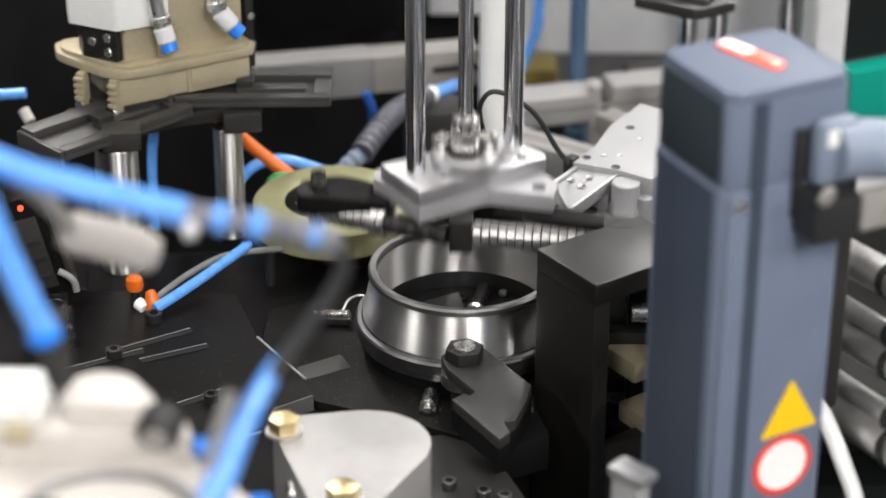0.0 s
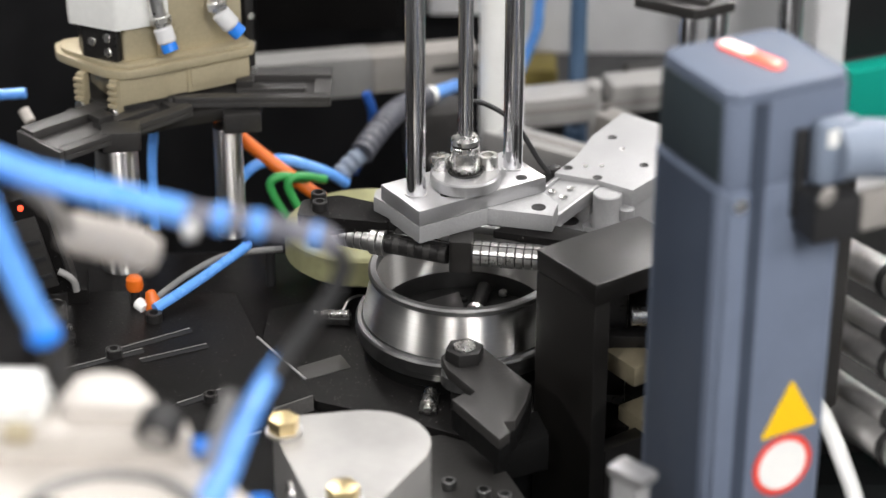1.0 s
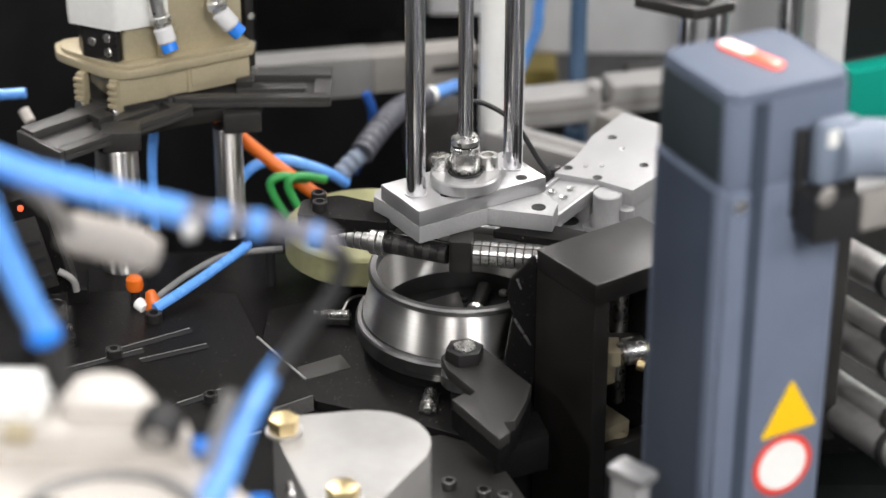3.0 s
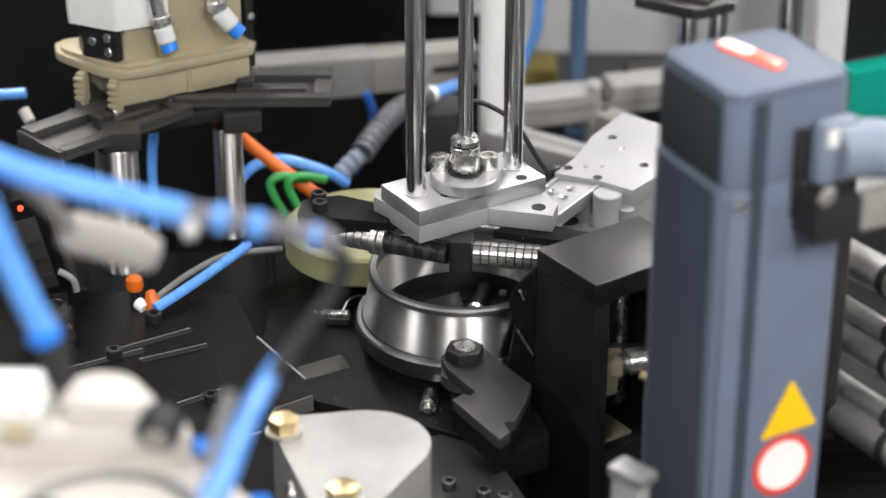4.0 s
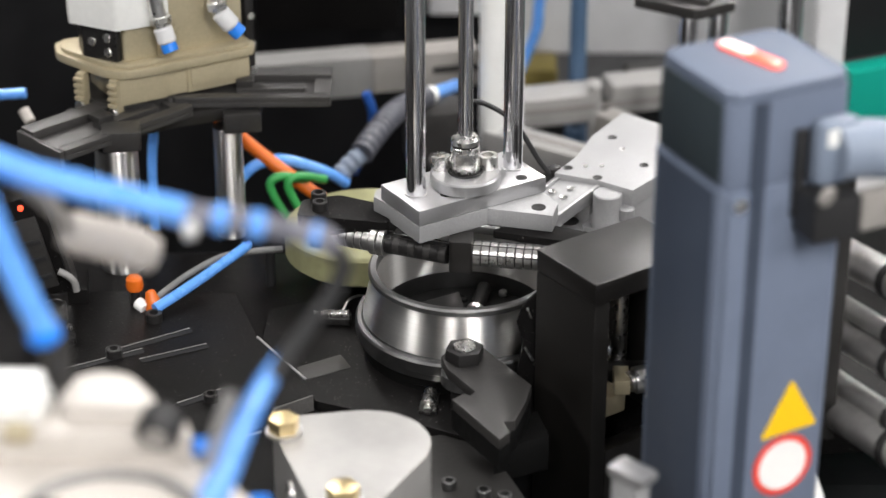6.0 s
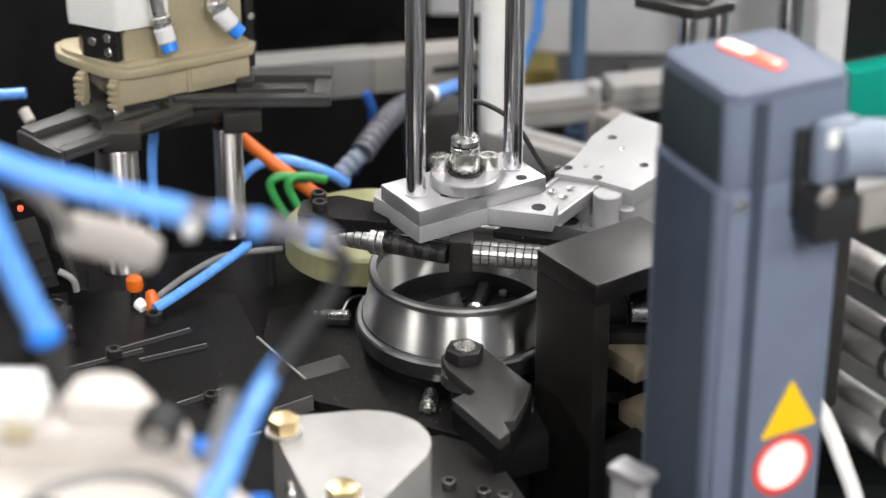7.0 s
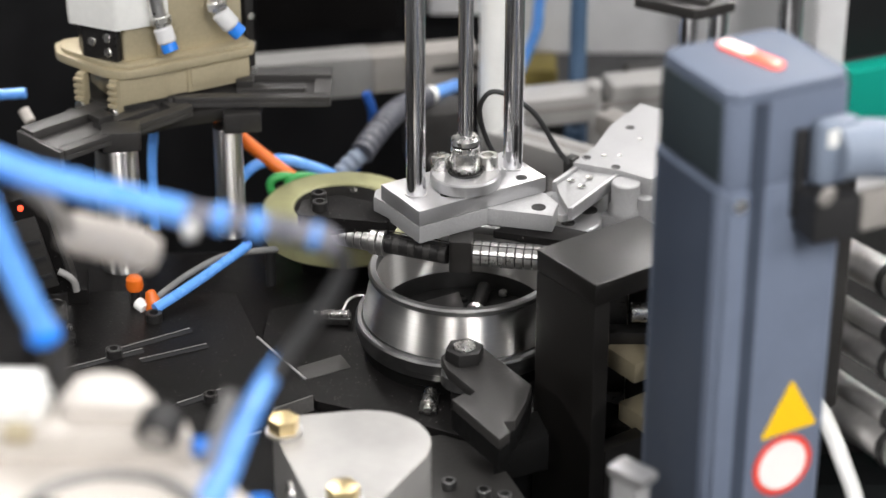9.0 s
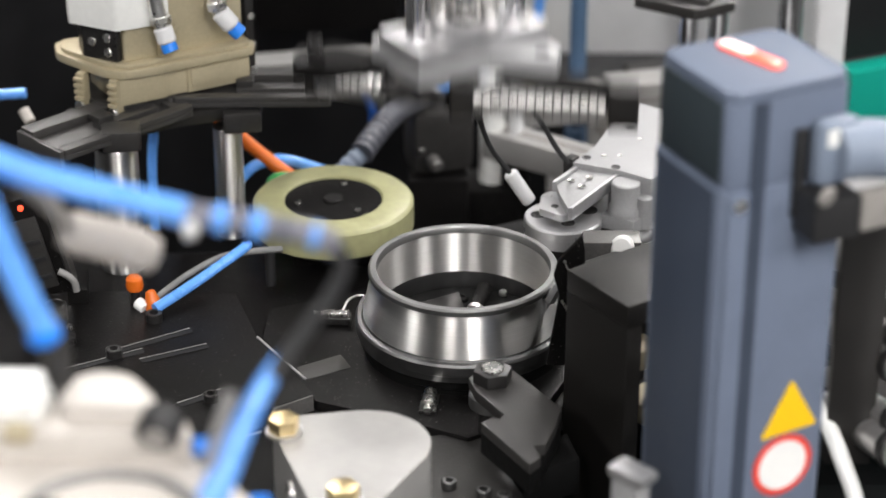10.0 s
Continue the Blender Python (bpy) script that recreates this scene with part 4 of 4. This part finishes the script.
def table_cables():
    """Cables that lie on the table and hang behind it."""
    t = thing("blue_cable", 0, 0, 0, 0, "blue air line running to a push-in fitting", "cable", "cables behind the ring")
    part("line", tube([(-170, 24, 5), (-158, 36, 8), (-145, 48.6, 12), (-124, 67.7, 20), (-122, 70, 22)], 3.0, 14, 8), BLUE, t, smooth=True)
    part("stand", rod((-110.2, 80, 13.7), (-110.2, 80, -10), 3.0, 16), RUBBER, t, smooth=True)
    part("sheath", tube([(-171.7, 42.0, 1.9), (-155.4, 54.0, 9.9), (-138.8, 66.0, 14.4), (-125.0, 74.0, 14.2), (-102.8, 80.0, 13.7)], 1.9, 10, 8), GREYHOSE, t, smooth=True)
    f = thing("push_in_fitting", -172, 33, 0, 0, "orange and white push-in fitting on the table", "fitting")
    part("body", lathe([(0, 0), (5.2, 0), (4.6, 4), (2.6, 11), (0, 12)], 20, None, aim((1, -1, 0), (-2, 2, 11))), ORANGE, f, smooth=True)
    part("foot", rod((-4, -2, 1), (-9, 2, 3), 3.6, 18), WHITE, f, smooth=True)
    part("cap", lathe([(0, 8), (4.2, 8), (5.0, 10), (4.6, 15), (3.0, 16.5), (0, 16.8)], 20, None, Matrix.Translation((-11, 8, 0))), ORANGE, f, smooth=True)
    part("stem", cyl(3.0, 0, 7.9, 16, None, Matrix.Translation((-11, 8, 0))), OXIDE, f, smooth=True)
    o = thing("orange_cable", 0, 0, 0, 0, "thick orange servo cable hanging behind the nest", "cable", "cables behind the ring")
    part("line", tube([(-190, 240, 60), (-160, 215, 45), (-125, 195, 22), (-95, 185, 2), (-70, 178, -14)], 4.2, 16, 8), ORANGE, o, smooth=True)
    v = thing("blue_cable", 0, 0, 0, 0, "blue air line hanging behind the steel posts", "cable", "cables behind the ring")
    part("line", tube([(-196, 190, 120), (-186, 180, 60), (-188, 175, 20), (-188, 172, -20)], 3.0, 14, 8), BLUE, v, smooth=True)
    w = thing("blue_cable", 0, 0, 0, 0, "blue air line in a loop behind the wheel", "cable", "cables behind the ring")
    part("line", tube([(-150, 180, -12), (-130, 190, 12), (-110, 195, 16), (-85, 200, 6), (-72, 212, -8)], 3.6, 14, 8), BLUE, w, smooth=True)
    k = thing("blue_cable", 0, 0, 0, 0, "blue air line curving upwards, darkened as if in shade", "cable", "cables behind the ring")
    part("line", tube([(-62.6, 330.0, 2.8), (-58.2, 330.0, -11.8), (-59.6, 330.0, -28.5), (-65.6, 330.0, -43.3), (-72.4, 330.0, -56.0)], 3.2, 14, 8), BLUE_SHADED, k, smooth=True)
    y = thing("blue_cable", 0, 0, 0, 0, "blue air line behind the sensor unit", "cable", "cables behind the ring")
    part("line", tube([(-319.7, 200.0, 54.6), (-295.4, 200.0, 56.1), (-281.4, 200.0, 57.6), (-265.5, 200.0, 58.7)], 3.4, 14, 8), BLUE, y, smooth=True)
    part("plug", rod((-266, 190, 52), (-261, 184, 46), 3.6, 18), HANDLE, y, smooth=True)
    g = thing("green_hoses", 0, 0, 0, 0, "pair of green air hoses bent over behind the wheel", "hose")
    for dx in (0, 11):
        part("hose", tube([(-106 + dx, 170, -12), (-114 + dx, 172, 2), (-116 + dx, 173, 11), (-109 + dx, 176, 14), (-94 + dx, 184, 8)], 2.7, 14, 8), GREEN, g, smooth=True)
    s = thing("corrugated_hose", 0, 0, 0, 0, "milky corrugated sleeve with a blue end", "hose")
    part("sleeve", tube([(-77.8, 215.0, -6.9), (-70.7, 220.0, 0.2), (-62.2, 225.0, 6.5)], 6.0, 18, 8, wave=0.4, pitch=4), LEAD, s, "milky end sleeve", smooth=True)
    part("dark_sleeve", tube([(-62.2, 225.0, 6.5), (-51.4, 250.0, 12.5), (-40.1, 285.0, 10.1), (-23.0, 320.0, 4.2)], 7.4, 18, 8, wave=0.6, pitch=5), CLEAR, s, smooth=True)
    part("collar", rod((-23.0, 320.0, 4.2), (-17.7, 327.0, 3.6), 6, 18), WHITE, s, smooth=True)
    part("line", tube([(-17.7, 327.0, 3.6), (-10.5, 345.0, -1.6), (-2.3, 370.0, -9.0)], 4.6, 16, 8), BLUE, s, smooth=True)


# ---------------------------------------------------------------- machine frame in the distance
def background():
    def big(name, label, category):
        return thing(name, 0, 0, 0, 0, label, category)
    h = big("machine_backdrop", "dull black backdrop standing in for the dark machine interior", "housing")
    # black sheets added in place of the darkness inside the machine
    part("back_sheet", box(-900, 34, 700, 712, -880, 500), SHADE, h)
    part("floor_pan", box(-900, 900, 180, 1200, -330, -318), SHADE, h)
    part("door_panel", box(-160, -46, 600, 620, -60, 200), BLACK, h, bevel=2)
    part("door_edge", box(-170, -162, 596, 624, -100, 200), GREY_DARK, h, bevel=1)
    part("lower_backdrop", box(-420, 120, 230, 236, -318, -70), SHADE, h)
    p = big("profile_beam", "pale anodised aluminium cross beam", "beam")
    m = Matrix.Translation((-85, 420, -20)) @ Matrix.Rotation(radians(12), 4, "Z")
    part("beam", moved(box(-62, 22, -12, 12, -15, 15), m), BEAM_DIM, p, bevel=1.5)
    part("beam_end", moved(box(22.3, 100, -11, 12, -14, 14), m), GREY_WARM, p, bevel=1.5)
    part("groove", moved(box(66, 100, -12, -11.05, -2, 3), m), OXIDE, p)
    part("bracket", moved(box(-80, -62.3, -14, 12, -60, 12), m), SHADE, p, bevel=1)
    q = big("support_column", "smooth pale grey column behind the press rods", "column")
    part("shaft", cyl(9.0, -76, 372, 36, None, Matrix.Translation((23, 360, 0))), WHITE, q, smooth=True)
    part("foot", box(4, 42, 341, 379, -318, -76.2), BLACK, q, bevel=1)
    v = big("valve_unit", "dark grey rounded valve unit in the shade", "valve unit")
    part("body", moved(box(-30, 14, -16, 18, -46, 0), Matrix.Translation((-6, 322, 0)) @ Matrix.Rotation(radians(16), 4, "Z")), GREY_DARK, v, bevel=9)
    part("lower_body", box(-34, 6, 300, 336, -318, -48), BLACK, v, bevel=2)
    part("connector", rod((-19, 296, -30), (-14, 286, -32), 4.5, 20, edge=1.5), GREY_METAL, v, smooth=True)
    part("connector_ring", rod((-25, 294, -23), (-25, 291, -23.5), 2.0, 14), NICKEL, v, smooth=True)
    part("side_post", cyl(4.8, -60, 40, 24, None, Matrix.Translation((39.3, 352, 0))), PANEL, v, smooth=True)
    part("post_foot", box(30, 48, 343, 361, -318, -60.2), BLACK, v, bevel=1)
    part("top_sheet", box(-22, 30, 640, 650, -62, 200), PANEL, q, bevel=1)
    w = big("cabinet_panel", "light grey sheet metal cabinet behind the machine", "cabinet")
    part("panel", box(36, 330, 640, 660, -96, 320), PANEL, w, bevel=2)
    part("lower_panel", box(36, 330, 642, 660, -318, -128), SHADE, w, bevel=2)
    part("olive_box", box(44, 80, 596, 636, -128, -92), OLIVE, w, bevel=1)
    part("dark_sill", moved(box(-40, 130, -8, 8, -6, 6), Matrix.Translation((170, 560, -76)) @ Matrix.Rotation(radians(14), 4, "Z")), GREY_DARK, w, bevel=1)
    b = big("blue_pipe", "dark blue pipe standing before the cabinet", "pipe")
    part("pipe", cyl(6.2, -96, 200, 24, None, Matrix.Translation((88, 470, 0))), PIPE_BLUE, b, smooth=True)
    part("pipe_foot", cyl(8.5, -318, -84, 24, None, Matrix.Translation((88, 470, 0)), 2), PIPE_BLUE, b, smooth=True)
    k = big("blue_cable", "bright blue air line hanging before the cabinet", "cable")
    part("line", tube([(66, 505, 40), (60.5, 500, 4), (58.8, 500, -18), (52.8, 500, -36), (44, 498, -56)], 4.0, 14, 8), BLUE, k, smooth=True)
    c = big("conveyor", "aluminium profile conveyor with pale rails", "conveyor")
    m = Matrix.Translation((96, 450, -54)) @ Matrix.Rotation(radians(14), 4, "Z")
    part("rail", moved(box(-70, 5, -14, 14, -12, 10), m), PROFILE, c, bevel=2)
    part("rail", moved(box(14, 120, -14, 14, -8, 14), m), PROFILE, c, bevel=2)
    part("rail_groove", moved(box(-70, 120, -14.6, -14, -1, 3), m), GREY_WARM, c)
    part("upright", box(95, 104, 436, 452, -318, -38), PROFILE, c, bevel=1)
    m = Matrix.Translation((72, 330, -46)) @ Matrix.Rotation(radians(-34), 4, "Z")
    part("lower_rail", moved(box(-60, 110, -12, 12, -10, 10), m), PROFILE, c, bevel=2)
    part("lower_groove", moved(box(-60, 110, -3, 3, 10.05, 10.6), m), GREY_WARM, c)
    part("leg", box(60, 78, 322, 340, -318, -56), PROFILE, c, bevel=1)
    part("cross_member", moved(box(-6, 90, -10, 10, -8, 8), Matrix.Translation((108, 400, -50)) @ Matrix.Rotation(radians(-52), 4, "Z")), GREY_WARM, c, bevel=1.5)
    part("cross_leg", box(120, 132, 360, 372, -318, -58), PROFILE, c, bevel=1)
    n = big("second_nest", "dark grooved nest pads on chromed posts", "nest")
    part("carrier", prism(rounded([(112, 300), (150, 276), (178, 292), (170, 320), (118, 322)], 4), 76, 83), GREY_DARK, n, bevel=0.6)
    grooved_pad(n, Matrix.Translation((118, 306, 83.2)) @ Matrix.Rotation(radians(-28), 4, "Z") @ Matrix.Scale(0.5, 4))
    for x, y, r in ((148, 300, 6.0), (168, 302, 6.5), (214, 300, 8.0)):
        part("post", cyl(r, -318, 76 if x < 200 else 240, 32, None, Matrix.Translation((x, y, 0)), 0.4), CHROME, n, smooth=True)
    e = big("control_cabinet", "pale grey upright frame with a teal panel", "cabinet")
    part("upright", box(246, 266, 380, 400, -318, 300), PANEL, e, bevel=1.5)
    part("teal_panel", moved(box(0, 150, 0, 18, -46, 2), Matrix.Translation((270, 366, 0)) @ Matrix.Rotation(radians(24), 4, "Z")), TEAL, e, bevel=1)
    part("dark_window", moved(box(-2, 150, 20, 26, 2.5, 240), Matrix.Translation((270, 366, 0)) @ Matrix.Rotation(radians(24), 4, "Z")), SHADE, e)
    part("lower_sheet", moved(box(0, 150, 6, 14, -318, -47), Matrix.Translation((270, 366, 0)) @ Matrix.Rotation(radians(24), 4, "Z")), PANEL, e, bevel=1)


LOOSE = {}


def side_hoses():
    for i in range(5):
        h = thing("steel_pipe", 171, -80 - i * 9, 106 - i * 17, 0, "grey steel pipe in a stack beside the motor", "pipe", "pipes beside the motor")
        r = (8.5, 5.0, 7.5, 5.5, 9.0)[i]
        part("pipe", rod((-30, 64, -12 - i % 2 * 4), (62, -164, 26 - i % 2 * 8), r, 28), PIPE_STEEL, h, smooth=True)
        for k in (0.3, 0.36, 0.6):
            a, b = Vector((-30, 64, -12 - i % 2 * 4)), Vector((62, -164, 26 - i % 2 * 8))
            part("pipe_collar", rod(a.lerp(b, k), a.lerp(b, k + 0.02), r + 1.2, 28), OXIDE, h, smooth=True)
    r = thing("pipe_rack", 176, -70, 0, 0, "dark rack that carries the stacked pipes", "rack")
    part("post", box(-6, 10, -6, 10, -88, 120), SHADE, r, bevel=1)
    part("foot", box(-60, 120, -160, 60, -96, -88.2), SHADE, r, bevel=1)
    part("post", box(40, 56, -130, -114, -88, 120), SHADE, r, bevel=1)
    w = thing("white_cable", 0, 0, 0, 0, "white cable hanging down beside the motor", "cable")
    part("cable", tube([(150.6, -149.0, 83.5), (159.4, -164.3, 65.2), (167.8, -170.3, 52.5), (174.3, -182.9, 39.0), (180.4, -196.5, 23.0), (187.4, -206.9, -9.5), (200, -212, -87)], 4.2, 14, 8), WHITE, w, smooth=True)
    LOOSE["cable"] = w
    a = thing("angle_bracket", 0, 0, 0, 0, "pale aluminium angle bracket at the motor's foot", "bracket")
    part("upright", prism([(58, -293), (68, -303), (74, -297), (64, -287)], -90, 101), ALU_CAST, a, bevel=1.2)
    part("rim", prism([(56, -293), (69, -306), (77, -298), (64, -285)], 101.2, 106), ALU, a, bevel=1.5)


# ---------------------------------------------------------------- movement
def shifted(ob, rows):
    """Rows of seconds and an offset in millimetres from where the thing was built."""
    base = ob.matrix_basis.copy()
    walk(ob, [(t, Matrix.Translation((x * MM, y * MM, z * MM)) @ base) for t, x, y, z in rows])


def motions():
    shifted(PRESS, [(0.0, 0, 0, 11.5), (0.0667, 0, 0, 2), (0.1, 0, 0, 0), (5.0, 0, 0, 0), (9.8, 0, 0, 0), (9.8333, 0, 0, 7), (9.9, 0, 0, 44), (10.0, 0, 0, 87)])
    shifted(WHEEL, [(0.0, 0, 0, 0), (0.1, 2, -3.5, 0), (0.2, 10, -15, 0), (0.3, 19, -30, 0), (0.4, 20.5, -32, 0), (8.7, 20.5, -32, 0), (8.8, 19, -30, 0), (9.0, 6, -9, 0), (9.2, 1, -1.5, 0), (9.3, 0, 0, 0), (10.0, 0, 0, 0)])
    shifted(SLIDE, [(0.0, 0, 0, 0), (0.2, -2, -2.5, 0), (0.3, -7, -9, 0), (0.4, -11, -13.5, 0), (0.5, -11.3, -14, 0), (8.1, -11.3, -14, 0), (8.2, -10, -12.4, 0), (8.35, -3, -3.7, 0), (8.45, 0, 0, 0), (10.0, 0, 0, 0)])
    shifted(STATION, [(0.0, 0, 0, 0), (9.4, 0, 0, 0), (9.5, 4, -6, 0), (9.7, 12.5, -20, 0), (9.8, 14, -22, 0), (10.0, 14, -22, 0)])
    shifted(TOOL, [(0.0, 24, 8, -12), (1.0, 24, 8, -14), (1.1, 12, 4, -15), (1.2, 1, 0, -9), (1.3, -0.5, 0, 1), (1.4, 0, 0, 2), (1.7, 0, 0, 1), (2.1, 0, 0, 0), (2.5, 0, 0, -8), (3.2, 0, 0, -13), (3.8, 1, 0, -17), (4.5, 2, 1, -23), (5.7, 3, 1, -31), (6.3, 10, 3, -24), (6.8, 20, 7, -10), (7.0, 24, 8, -12), (9.4, 24, 8, -12), (9.7, 24, 8, -6), (10.0, 24, 8, -6)])
    # the white cable is dragged along by the tool
    shifted(LOOSE["cable"], [(0.0, 0, 0, 0), (1.0, 0, 0, 0), (1.1, -12, -2, 0), (1.2, -23, -4, 0), (1.4, -24, -4, 0), (4.0, -24, -4, 0), (5.7, -21, -4, 0), (6.3, -16, -3, 0), (6.8, -12, -2, 0), (7.0, 0, 0, 0), (10.0, 0, 0, 0)])


setting()
lamps()
table()
bearing_ring()
locating_pins()
PRESS = press_head()
WHEEL = drive_wheel()
SLIDE = roller_slide()
STATION = tool_station()
TOOL = probe()
tool_guides()
press_frame()
part_nest()
gripper()
cam_plate()
servo_motor()
front_gripper()
front_hoses()
sensor_block()
table_cables()
background()
side_hoses()
motions()
